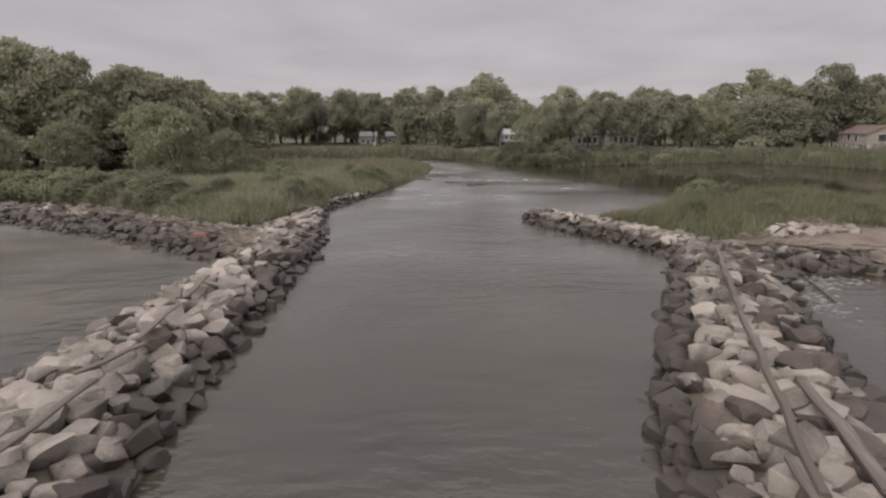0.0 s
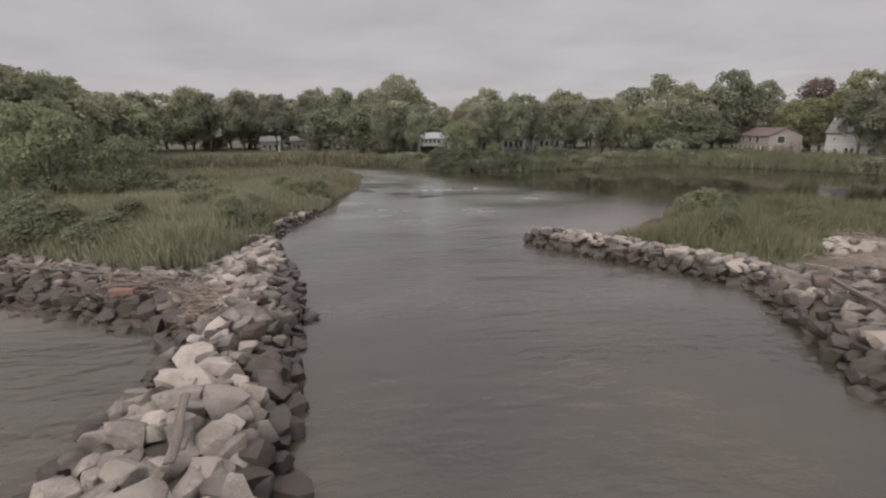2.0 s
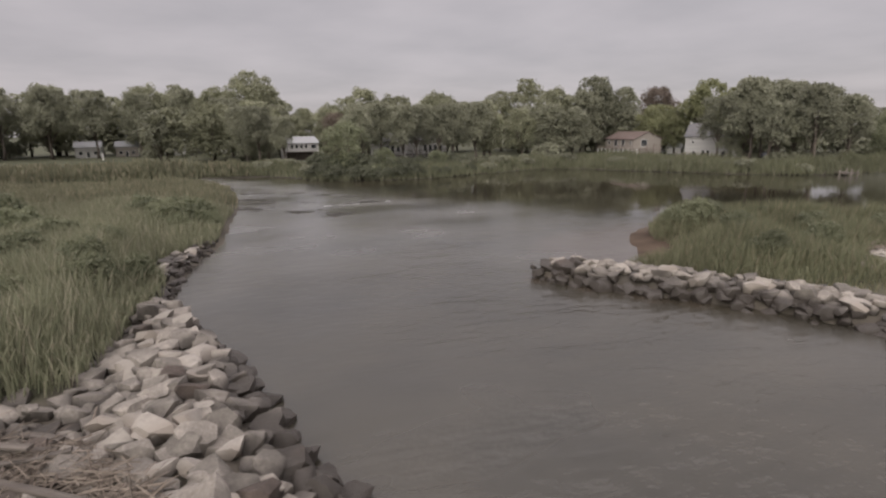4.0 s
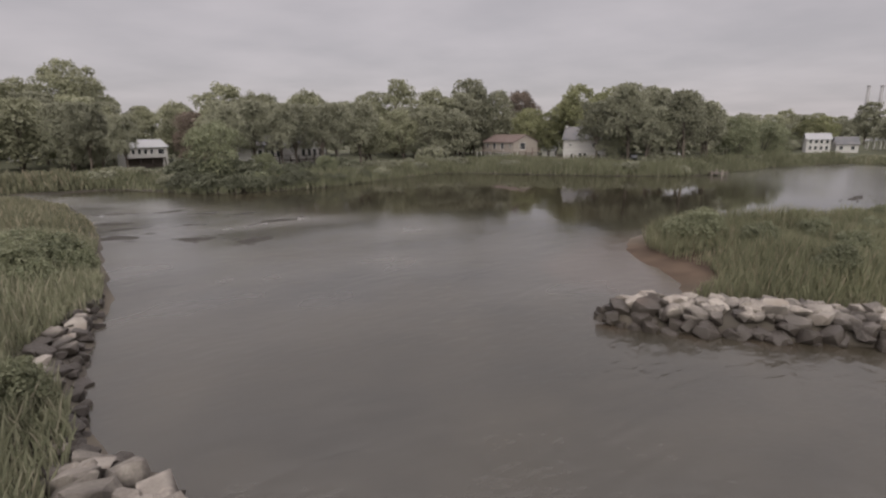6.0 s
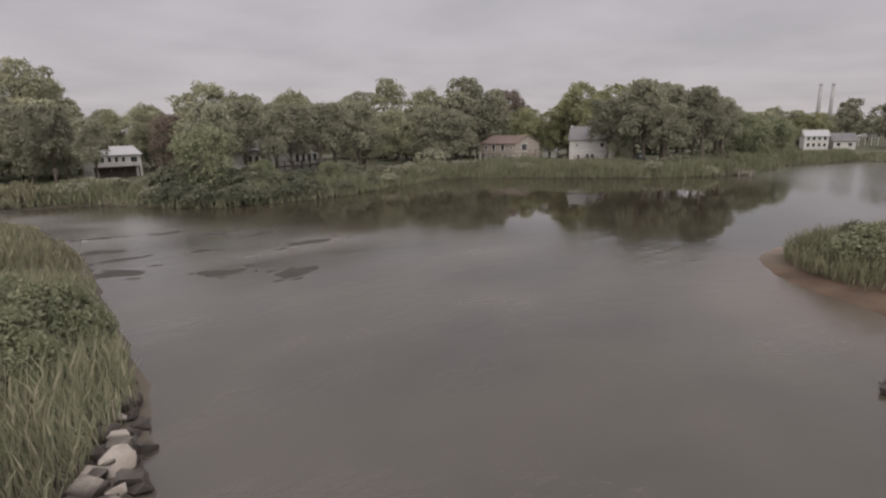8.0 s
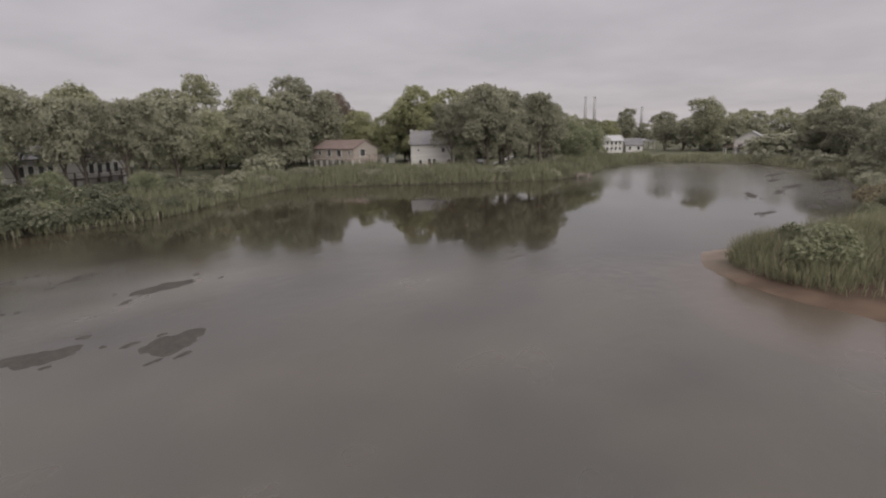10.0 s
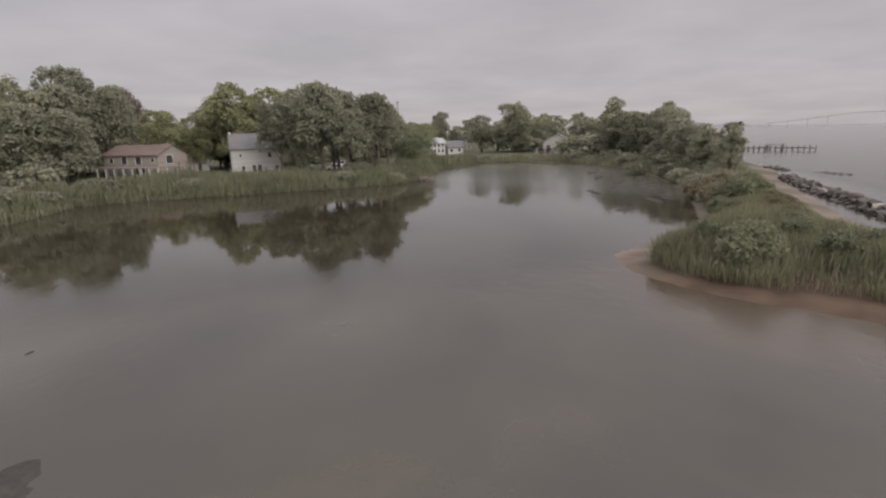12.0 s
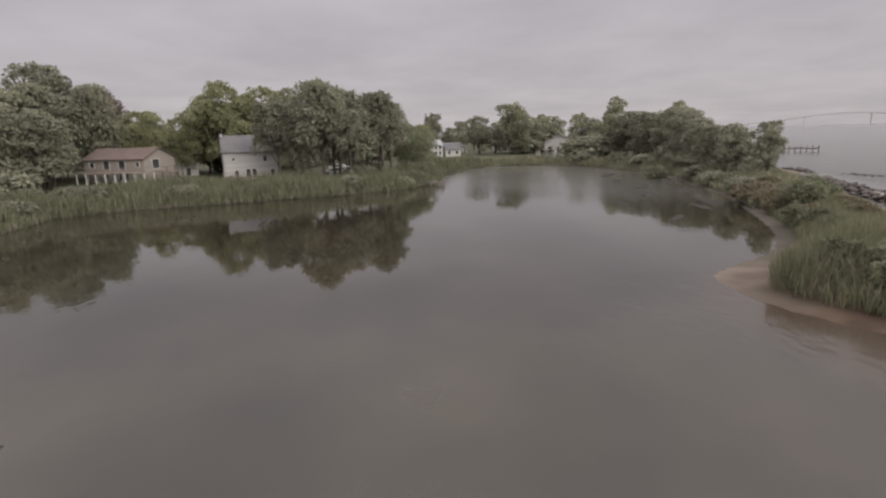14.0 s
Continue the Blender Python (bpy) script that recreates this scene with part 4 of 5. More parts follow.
# brush crowding the point of land below the houses
S_BRUSH = make_shrub(36, 3.2, 4.6, M_LEAF_BRUSH, 2600, 0.2, "tangled olive brush crowding the water's edge")
brush = random.Random(17)
brush_rows = []
for x0, y0, x1, y1, n, low, high in ((13.5, 142, 18.5, 135, 5, 2.2, 3.6), (19, 134.4, 27, 132.8, 5, 2.4, 3.8), (28, 132.6, 37, 132, 5, 2.2, 3.6), (38, 132.6, 46, 135.6, 5, 1.8, 3.0), (16, 147, 26, 138.5, 6, 3.4, 5.2), (28, 138, 46, 140, 8, 2.8, 4.4), (16, 152, 30, 146, 6, 3.2, 5.0), (32, 146, 52, 146, 6, 2.2, 3.4)):
    for k in range(n):
        f = (k + brush.random() * 0.7) / n
        brush_rows.append((x0 + (x1 - x0) * f, y0 + (y1 - y0) * f + brush.uniform(-0.6, 0.6), brush.uniform(low, high), brush.uniform(0.9, 1.35)))
shrubs(S_BRUSH, 3.2, brush_rows)


# low growth along the foot of the trees
S_FAR.matrix_basis = pose(84, 158, ground_z(84, 158))
under = random.Random(8)
for x0, y0, x1, y1, n, low, high in (((-100, 276, 40, 280, 8, 4, 7), (10, 200, 60, 192, 4, 3, 5), (26, 151, 84, 153, 9, 1.8, 2.8), (82, 156, 98, 172, 7, 4, 7), (100, 106, 132, 104, 6, 2.2, 3.5), (135, 146, 172, 116, 9, 4, 7), (128, 158, 140, 178, 6, 4, 7)) + ((165, 112, 240, 112, 8, 4, 7), (205, 106, 226, 98, 4, 3, 5), (206, 64, 236, 44, 6, 4, 7), (166, 46, 200, 18, 9, 4, 8), (128, 30, 165, 12, 10, 4, 7), (-72, 110, -120, 96, 8, 4, 8), (-64, 126, -78, 225, 10, 4, 8), (60, 212, 120, 196, 5, 4, 7))):
    for k in range(n):
        s = (k + under.random() * 0.8) / n
        top = under.uniform(low, high)
        plant(S_FAR, x0 + (x1 - x0) * s + under.uniform(-3, 3), y0 + (y1 - y0) * s + under.uniform(-3, 3), top / 3.0, under.random() * 360, under.uniform(1.0, 1.4))


# ---- reeds ----
def reeds(name, label, poly, per_m2, tall, wide, mat, seed, fade=None, plume=0.0, ragged=0.25):
    """A stand of reed blades within a polygon: bent blades that taper to a point."""
    rng = np.random.default_rng(seed)
    xs, ys = [p[0] for p in poly], [p[1] for p in poly]
    n = int((max(xs) - min(xs)) * (max(ys) - min(ys)) * per_m2)
    x, y = rng.uniform(min(xs), max(xs), n), rng.uniform(min(ys), max(ys), n)
    keep = inside(x, y, poly)
    clump = bumpy(x * 1.0 + 3, y, 1.4) * 0.5 + bumpy(x, y + 9, 4.2) * 0.5
    keep &= rng.random(n) < 0.75 + 0.5 * clump
    x, y, clump = x[keep], y[keep], clump[keep]
    n = len(x)
    z = height(x, y)
    h = (tall(x, y) if callable(tall) else np.full(n, float(tall))) * (1 + ragged * clump) * (0.62 + 0.5 * rng.random(n))
    h = h * (0.5 + 0.5 * np.clip(line_distance(x, y, poly + poly[:1]) / 2.6, 0, 1))
    ang, lean = rng.uniform(0, 2 * math.pi, n), h * (0.06 + 0.26 * rng.random(n) ** 1.5)
    ox, oy = np.cos(ang), np.sin(ang)
    up = h * rng.random(n) * 0.3
    w = wide * (0.6 + 0.8 * rng.random(n))
    turn = rng.uniform(0, math.pi, n)
    sx, sy = np.cos(turn) * w, np.sin(turn) * w
    lean = lean + 0.12
    a = np.stack([x - sx * 0.6, y - sy * 0.6, z + up], 1)
    b = np.stack([x + sx * 0.6, y + sy * 0.6, z + up], 1)
    mx, my, mz = x + ox * lean * 0.35, y + oy * lean * 0.35, z + up + (h - up) * 0.6
    c = np.stack([mx + sx, my + sy, mz], 1)
    d = np.stack([mx - sx, my - sy, mz], 1)
    t = np.stack([x + ox * lean, y + oy * lean, z + h], 1)
    v = np.stack([a, b, c, d, t], 1).reshape(-1, 3)
    i = np.arange(n)[:, None] * 5
    tri = np.concatenate([i + np.array([[0, 1, 2]]), i + np.array([[0, 2, 3]]), i + np.array([[3, 2, 4]])], 0)
    soft = np.stack([ox * 0.5 + rng.normal(size=n) * 0.3, oy * 0.5 + rng.normal(size=n) * 0.3, np.full(n, 0.75)], 1)
    soft /= np.linalg.norm(soft, axis=1, keepdims=True)
    return tagged(new(name, mesh_arrays(name, v, tri, mat, normals=np.repeat(soft, 5, axis=0))), label, "reeds", kind="stuff")


MARSH_NEAR = [(-14.4, 60.5), (-13.3, 63.5), (-13.1, 67.2), (-14.4, 69.5), (-14.2, 73), (-11.6, 76.5), (-9.6, 79.5), (-8.8, 84), (-7.6, 93), (-6, 100), (-30, 104), (-45, 92), (-60, 85), (-60, 71.5), (-50, 68.8), (-36, 62.5), (-26.5, 56.2), (-19.0, 51.8), (-15.8, 52.2), (-15.0, 55)]
MARSH_FAR = [(-6, 100), (-5, 105), (-4, 118), (-3.8, 133), (-8.5, 144.5), (-40, 149.5), (-85, 151), (-85, 130), (-62, 112), (-45, 92), (-30, 104)]
reeds("reed_bed", "tall green reeds with pale seed heads behind the rock bank", MARSH_NEAR, 80, lambda x, y: 2.45 - 0.5 * np.clip((y - 75) / 25, 0, 1), 0.03, M_REED, 1)
reeds("marsh_grass", "pale green marsh grass in a wide flat meadow", MARSH_FAR, 17, lambda x, y: 1.75 - 0.6 * np.clip((y - 105) / 30, 0, 1), 0.055, M_REED_FAR, 2)
reeds("reed_bed", "light green reeds beyond the marsh creek", [(-110, 158.5), (-40, 157), (-4, 156.5), (4, 156), (2, 168), (-20, 176), (-110, 178)], 7, 3.0, 0.16, M_REED_FAR, 3)
ISLAND = [(18.6, 57), (22.0, 59.6), (23.2, 62.5), (25.5, 65.4), (28, 67.0), (30.2, 67.6), (32, 66.6), (34.5, 64.2), (37.4, 61.6), (41.5, 59), (47.5, 56), (56, 53), (62, 51), (62, 44), (58, 42.5), (46, 46.8), (38, 49.8), (31, 50.5), (27, 49.3), (25.2, 45.8), (21.5, 46.0), (19.4, 49.6), (16.2, 54.6), (14.8, 57.4)]
reeds("reed_bed", "lush green reeds covering the sandy spit", ISLAND, 84, lambda x, y: 2.0 + 0.4 * np.clip((y - 58) / 8, 0, 1) - 0.5 * np.clip((54 - y) / 5, 0, 1), 0.026, M_REED_LUSH, 4, ragged=0.42)
SPIT_EAST = [(62, 52), (76, 47.4), (110, 43), (133, 47.4), (151, 53.4), (159.5, 66), (158, 77), (166, 80), (168, 60), (150, 42), (120, 30), (104, 26), (94, 29), (78, 35.5), (62, 44)]
reeds("reed_bed", "mixed reeds and grass along the back of the spit", SPIT_EAST, 16, 2.0, 0.08, M_REED, 5)
NORTH_REEDS = [(11, 143), (12.5, 139), (17, 132.6), (25.5, 130.4), (35, 129.2), (42, 131), (48, 133.4), (58, 135), (67, 137.6), (74, 132), (79, 120.6), (83, 113.4), (88.6, 103.2), (95.2, 95.2), (103.6, 90.2), (120, 89.2), (132, 89), (146.5, 83),
               (159.5, 77), (166, 84), (150, 95), (134, 100), (121, 100), (110, 99), (102, 105), (100, 118), (96, 132), (88, 144), (72, 149), (58, 143), (44, 140), (30, 139), (16, 146)]
reeds("reed_bed", "dense olive-green reeds along the far pond shore", NORTH_REEDS, 17, lambda x, y: 2.2 + 0.5 * np.clip((x - 55) / 15, 0, 1) - 1.25 * np.exp(-((y - 150) / 10) ** 2 - ((x - 98) / 16) ** 2), 0.075, M_REED_NORTH, 6, ragged=0.4)

reeds("reed_bed", "dark green reeds at the mouth of the marsh creek", [(-30, 157), (-4, 156.6), (5, 154.8), (11, 145.5), (16, 146), (22, 152), (18, 164), (4, 170), (-30, 170)], 9, 2.2, 0.11, M_REED_NORTH, 7, ragged=0.4)


# ---- houses and built things of the north and east shores ----
def ring(x0, z0, x1, z1, t, y0, y1):
    """A picture-frame of four bars in the plane of x and z."""
    bm = bmesh.new()
    for a in ((x0, z0, x1, z0 + t), (x0, z1 - t, x1, z1), (x0, z0 + t, x0 + t, z1 - t), (x1 - t, z0 + t, x1, z1 - t)):
        add_box(bm, a[0], y0, a[1], a[2], y1, a[3])
    return bm


def opening(root, name, face, u, z, w, h, length, depth):
    """A window or glazed door on the front (u along x) or the right or left gable (u along y)."""
    turn = {"front": pose(0, -depth / 2, 0), "right": pose(length / 2, 0, 0, 0, 0, 90), "left": pose(-length / 2, 0, 0, 0, 0, -90)}[face]
    fr = part(name, ring(u - w / 2, z, u + w / 2, z + h, 0.09, -0.07, 0.03), M_TRIM, root)
    fr.matrix_basis = turn
    part("pane", box(u - w / 2 + 0.09, -0.02, z + 0.09, u + w / 2 - 0.09, 0.02, z + h - 0.09), M_GLASS, fr)


def house(label, x, y, turn, length, depth, eave, ridge, wall_mat, roof_mat, openings, base=None, chimney=False):
    """A house with its ridge along local x and its front towards local -y."""
    z = ground_z(x, y) if base is None else base
    root = tagged(new("house"), label, "house")
    root.matrix_basis = pose(x, y, z, 0, 0, turn)
    d = depth / 2
    wall = prism([(-d, -0.5), (d, -0.5), (d, eave), (0, ridge - 0.12), (-d, eave)], -length / 2, length / 2)
    wall.transform(Matrix.Rotation(radians(90), 4, "Z"))
    part("wall", wall, wall_mat, root)
    slope = (ridge - eave) / d
    for s in (-1, 1):
        o = d + 0.4
        bm = prism([(0, ridge), (s * o, ridge - slope * o), (s * o, ridge - slope * o - 0.16), (0, ridge - 0.16)], -length / 2 - 0.35, length / 2 + 0.35)
        bm.transform(Matrix.Rotation(radians(90), 4, "Z"))
        part("roof", bm, roof_mat, root)
    for name, face, u, oz, w, h in openings:
        opening(root, name, face, u, oz, w, h, length, depth)
    if chimney:
        part("chimney", box(-length / 2 - 0.25, -0.35, 0, -length / 2 + 0.3, 0.35, ridge + 0.3, 0.03), wall_mat, root)
    return root


def deck(label, x, y, turn, z, w, d, top, rail=1.0, lattice=0, mat=None):
    """A raised timber deck on posts with a railing; x runs along its front."""
    root = tagged(new("deck"), label, "deck")
    mat = mat or M_DECK
    root.matrix_basis = pose(x, y, z, 0, 0, turn)
    for k in range(int(d / 0.3)):
        part("board", box(-w / 2, -d / 2 + k * 0.3, top - 0.14, w / 2, -d / 2 + k * 0.3 + 0.285, top), mat, root)
    n = max(2, int(w / 2.2))
    for k in range(n + 1):
        px = -w / 2 + 0.1 + (w - 0.2) * k / n
        for py in (-d / 2 + 0.1, d / 2 - 0.1):
            part("post", box(px - 0.09, py - 0.09, -0.4, px + 0.09, py + 0.09, top - 0.142 if lattice else top + (rail if py < 0 else -0.02)), M_TRIM if lattice else mat, root)
        if lattice:
            part("baluster", box(px - 0.05, -d / 2 + 0.04, top, px + 0.05, -d / 2 + 0.1, top + rail * 0.44), mat, root)
    for h in (0.45, 0.95):
        part("rail", box(-w / 2, -d / 2 + 0.03, top + h * rail, w / 2, -d / 2 + 0.11, top + h * rail + 0.07), mat, root)
    for s in (-1, 1):
        part("rail", box(s * (w / 2 - 0.06) - 0.04, -d / 2 + 0.12, top + 0.95 * rail, s * (w / 2 - 0.06) + 0.04, d / 2, top + 0.95 * rail + 0.07), mat, root)
    return root


house("tan two-storey house with a red shingle roof above the reeds", 113.1, 154.6, -99, 14, 9.4, 4.9, 6.9, M_SIDING_TAN, M_ROOF_RED,
      [("window", "front", 5.6, 3.1, 0.9, 1.1), ("window", "front", 2.0, 2.6, 1.6, 1.9), ("window", "front", -1.6, 2.6, 1.5, 1.9), ("window", "front", -5, 3.0, 1.2, 1.2), ("window", "right", -1.2, 2.6, 2.2, 2.0),
       ("window", "front", 4.6, 0.3, 0.9, 1.8), ("window", "front", 3.0, 0.3, 0.9, 1.8), ("window", "front", 1.4, 0.3, 0.9, 1.8), ("window", "front", -0.2, 0.3, 0.9, 1.8), ("window", "front", -1.8, 0.3, 0.9, 1.8)])
deck("raised deck on white posts along the red-roofed house", 105.9, 153.6, -99, 1.2, 15.5, 3.0, 2.5, lattice=1)
deck("small timber deck with a stair at the gable", 110.5, 145.2, -9, 1.2, 5.0, 3.2, 2.4)
house("white two-storey house with a grey roof and chimney", 116.7, 130.2, -66, 11, 8, 6.0, 9.1, M_SIDING_WHITE, M_ROOF_GREY,
      [("window", "front", -3.6, 3.9, 0.7, 0.7), ("window", "front", -3.2, 0.5, 0.9, 1.5), ("window", "front", -0.9, 0.2, 1.0, 2.0), ("window", "front", 0.3, 0.2, 1.0, 2.0), ("window", "front", 2.6, 3.6, 1.0, 1.3), ("window", "front", 4.0, 0.5, 1.0, 1.5),
       ("window", "left", 0, 3.6, 0.9, 1.3)], chimney=True)
deck("long dark timber deck before the white house", 109.4, 124.2, -66, 1.0, 17, 2.6, 1.2, rail=0.9)
house("white garden shed beside the house", 123.5, 147.5, -66, 4.0, 3.0, 2.2, 3.2, M_SIDING_WHITE, M_ROOF_PALE, [("door", "front", 0, 0.0, 1.0, 1.9)])
house("white two-storey house with an open carport among the trees", 22.3, 198.1, 4, 9, 9, 4.9, 6.6, M_SIDING_WHITE, M_ROOF_PALE,
      [("window", "front", k, 3.1, 0.9, 1.3) for k in (-3.4, -2.0, -0.6, 0.8)] + [("window", "front", 3.0, 3.0, 1.6, 1.3)])
carport = tagged(new("carport"), "dark timber carport under the white house", "carport")
carport.matrix_basis = pose(21.6, 192.6, ground_z(21.6, 192.6), 0, 0, 4)
part("back_panel", box(-4.2, 0.75, 0, 4.2, 0.85, 2.35), M_DECK_DARK, carport)
part("roof", box(-4.5, -1.0, 2.35, 4.5, 0.85, 2.5), M_DECK_DARK, carport)
for px in (-4.3, -1.4, 1.4, 4.3):
    part("post", box(px - 0.09, -0.95, -0.3, px + 0.09, -0.77, 2.35), M_DECK_DARK, carport)
house("white cottage with tall windows under the trees", 38.5, 165, 8, 7, 7, 6.0, 7.8, M_SIDING_WHITE, M_ROOF_GREY, [("window", "front", k, 3.0, 1.1, 1.8) for k in (-2.3, -0.8, 0.8, 2.3)])
house("pale gabled house with white trim behind its deck", 48.5, 164.5, 98, 8, 8.5, 5.8, 8.2, M_SIDING_WHITE, M_ROOF_GREY, [("window", "left", k, 3.0, 1.1, 1.8) for k in (-2.4, -0.8, 0.8, 2.4)] + [("window", "left", 0, 5.7, 1.2, 1.0)])
deck("dark raised deck before the gabled house", 46.5, 158.4, 8, 1.1, 11, 3.0, 2.6, mat=M_DECK_DARK)
deck("low dark deck before the white cottage", 37.0, 159.6, 8, 1.1, 6, 2.6, 2.4, mat=M_DECK_DARK)
for hx, hy, hl, mat in ((-12, 266, 9, M_SIDING_WHITE), (-27, 264, 7, M_SIDING_TAN), (-39, 264, 8, M_SIDING_WHITE), (4, 266, 7, M_SIDING_WHITE)):
    house("pale cottage at the foot of the tall trees", hx, hy, 0, hl, 7, 3.8, 5.6, mat, M_ROOF_PALE, [("window", "front", -hl * 0.28, 0.9, 1.2, 1.3), ("window", "front", hl * 0.28, 0.9, 1.2, 1.3), ("door", "front", 0, 0, 1.0, 2.1)])
house("pale gabled house at the end of the pond", 193, 50.2, -10, 9, 9.5, 4.6, 7.2, M_SIDING_WHITE, M_ROOF_PALE, [("window", "left", -3, 1.6, 1.6, 1.6), ("window", "left", 0, 1.6, 1.6, 1.6), ("window", "left", 3, 1.6, 1.6, 1.6)])
deck("white porch deck on posts beside the pale house", 187.4, 55.6, -80, 1.2, 6, 3, 2.4, lattice=1)
house("tall beige house half hidden by trees", 181, 8, -75, 9, 8, 8.0, 10.2, M_SIDING_TAN, M_ROOF_GREY, [("window", "front", -2, 5.6, 1.0, 1.5), ("window", "front", 1.5, 5.6, 1.0, 1.5)])
house("white two-storey house across the pond", 199, 95.4, -68, 6.6, 7, 4.4, 6.2, M_SIDING_WHITE, M_ROOF_PALE, [("window", "front", k, oz, 1.0, 1.3) for k in (-2.2, -0.7, 0.8, 2.3) for oz in (0.8, 2.8)])
house("grey-roofed white cottage beside the pond", 204, 88.6, -68, 6, 7, 2.8, 5.0, M_SIDING_WHITE, M_ROOF_GREY, [("window", "front", -1.6, 0.8, 1.2, 1.3), ("window", "front", 1.5, 0.8, 1.2, 1.3)])


def pavilion():
    root = tagged(new("pavilion"), "white open pavilion with columns on the lawn", "pavilion")
    root.matrix_basis = pose(234, 85.2, ground_z(234, 85), 0, 0, -70)
    for px in (-2.8, -0.95, 0.95, 2.8):
        for py in (-1.8, 1.8):
            part("column", tube([(px, py, -0.3), (px, py, 2.9)], [0.16, 0.13], 8), M_TRIM, root)
    part("roof", prism([(-3.4, 2.9), (3.4, 2.9), (3.2, 3.4), (0, 4.1), (-3.2, 3.4)], -2.3, 2.3), M_ROOF_PALE, root)


pavilion()


def car(label, x, y, turn, paint):
    root = tagged(new("car"), label, "car")
    root.matrix_basis = pose(x, y, ground_z(x, y), 0, 0, turn)
    body = prism([(-2.2, 0.35), (2.2, 0.35), (2.25, 0.8), (1.2, 0.98), (0.6, 1.45), (-1.5, 1.5), (-2.1, 1.0), (-2.25, 0.8)], -0.85, 0.85)
    bmesh.ops.bevel(body, geom=body.edges[:], offset=0.06, segments=1, affect="EDGES")
    part("body", body, paint, root)
    for s in (-0.86, 0.86):
        part("window", prism([(-1.35, 1.0), (0.9, 1.0), (0.5, 1.38), (-1.25, 1.42)], s - 0.01, s + 0.01), M_GLASS, root)
    for wx in (-1.4, 1.4):
        for wy in (-0.75, 0.75):
            bm = tube([(wx, wy - 0.11, 0.33), (wx, wy + 0.11, 0.33)], [0.33, 0.33], 14)
            part("wheel", bm, M_RUBBER, root)


car("white parked car under the shore trees", 139, 110, 110, M_CAR_WHITE)
car("white parked car under the shore trees", 141.5, 117, 95, M_CAR_WHITE)
car("white parked car under the shore trees", 133, 112, 70, M_CAR_WHITE)
car("white parked car under the shore trees", 128, 115, 100, M_CAR_WHITE)
car("dark parked car by the white house", 126.5, 121.5, 40, M_CAR_DARK)
car("white parked car between the two houses", 121, 151, 20, M_CAR_WHITE)


def boat(label, x, y, turn, z, length=5.5):
    root = tagged(new("boat"), label, "boat")
    root.matrix_basis = pose(x, y, z, 0, 0, turn)
    bm = bmesh.new()
    rings = []
    for s, w in ((-0.5, 0.8), (-0.2, 1.0), (0.15, 0.95), (0.38, 0.6), (0.5, 0.05)):
        rings.append([bm.verts.new((s * length, k * w, zz)) for k, zz in ((-1, 0.75), (-0.75, 0.1), (0, -0.15), (0.75, 0.1), (1, 0.75))])
    for a, b in zip(rings, rings[1:]):
        for k in range(4):
            bm.faces.new((a[k], b[k], b[k + 1], a[k + 1]))
    bm.faces.new(rings[0])
    bmesh.ops.solidify(bm, geom=bm.faces[:], thickness=0.06)
    part("hull", bm, M_CAR_WHITE, root)
    part("console", box(-0.5, -0.35, 0.1, 0.3, 0.35, 1.25, 0.06), M_TRIM, root)
    part("outboard_motor", box(-length / 2 - 0.3, -0.2, 0.2, -length / 2 + 0.05, 0.2, 1.15, 0.06), M_CAR_DARK, root)


def jetty_deck(label, name, category, x, y, turn, length, width, top, step, high):
    """A timber walkway on pairs of piles; x runs along it."""
    root = tagged(new(name), label, category)
    root.matrix_basis = pose(x, y, 0, 0, 0, turn)
    for k in range(int(length / 0.32)):
        part("plank", box(k * 0.32, -width / 2, top - 0.1, k * 0.32 + 0.3, width / 2, top), M_PIER, root)
    for s in (-1, 1):
        part("stringer", box(0, s * width * 0.4 - 0.08, top - 0.36, length, s * width * 0.4 + 0.08, top - 0.102), M_PIER, root)
    pick = random.Random(int(x))
    n = int(length / step)
    for k in range(n + 1):
        for s in (-1, 1):
            px = 0.2 + (length - 0.4) * k / n
            part("post", tube([(px, s * (width / 2 + 0.12), -2.2), (px, s * (width / 2 + 0.12), top + high * pick.uniform(0.5, 1.2))], [0.19, 0.15], 7), M_PIER, root)
    return root


jetty_deck("long weathered timber pier standing in the bay", "pier", "pier", 217, -24, -122, 26, 2.2, 1.3, 1.75, 0.8)
lift = tagged(new("boat_lift"), "boat lift with a low cover beside the pier", "boat lift")
lift.matrix_basis = pose(211, -35, 0, 0, 0, -122)
for lx in (-2.6, 2.6):
    for ly in (0.4, 4.2):
        part("post", tube([(lx, ly, -2), (lx, ly, 2.5)], [0.18, 0.15], 7), M_PIER, lift)
part("cover", prism([(0.1, 2.2), (4.5, 2.2), (4.3, 2.4), (2.3, 2.65), (0.3, 2.4)], -3.2, 3.2), M_ROOF_GREY, lift).matrix_basis = pose(0, 0, 0, 0, 0, 0) @ Matrix(((0, 1, 0, 0), (1, 0, 0, 0), (0, 0, 1, 0), (0, 0, 0, 1)))
jetty_deck("small low dock among the reeds", "dock", "dock", 104, 95, -100, 7, 1.4, 0.7, 2.2, 0.6)
boat("white motor boat moored near the timber pier", 296.3, -57.2, -60, 0.05, 7.0)
post = tagged(new("post"), "tall white post at the edge of the lawn", "post")
post.matrix_basis = pose(-32, 233, ground_z(-32, 233))
part("shaft", tube([(0, 0, -0.3), (0, 0, 1.9), (0, 0, 2.05)], [0.26, 0.2, 0.08], 8), M_TRIM, post)


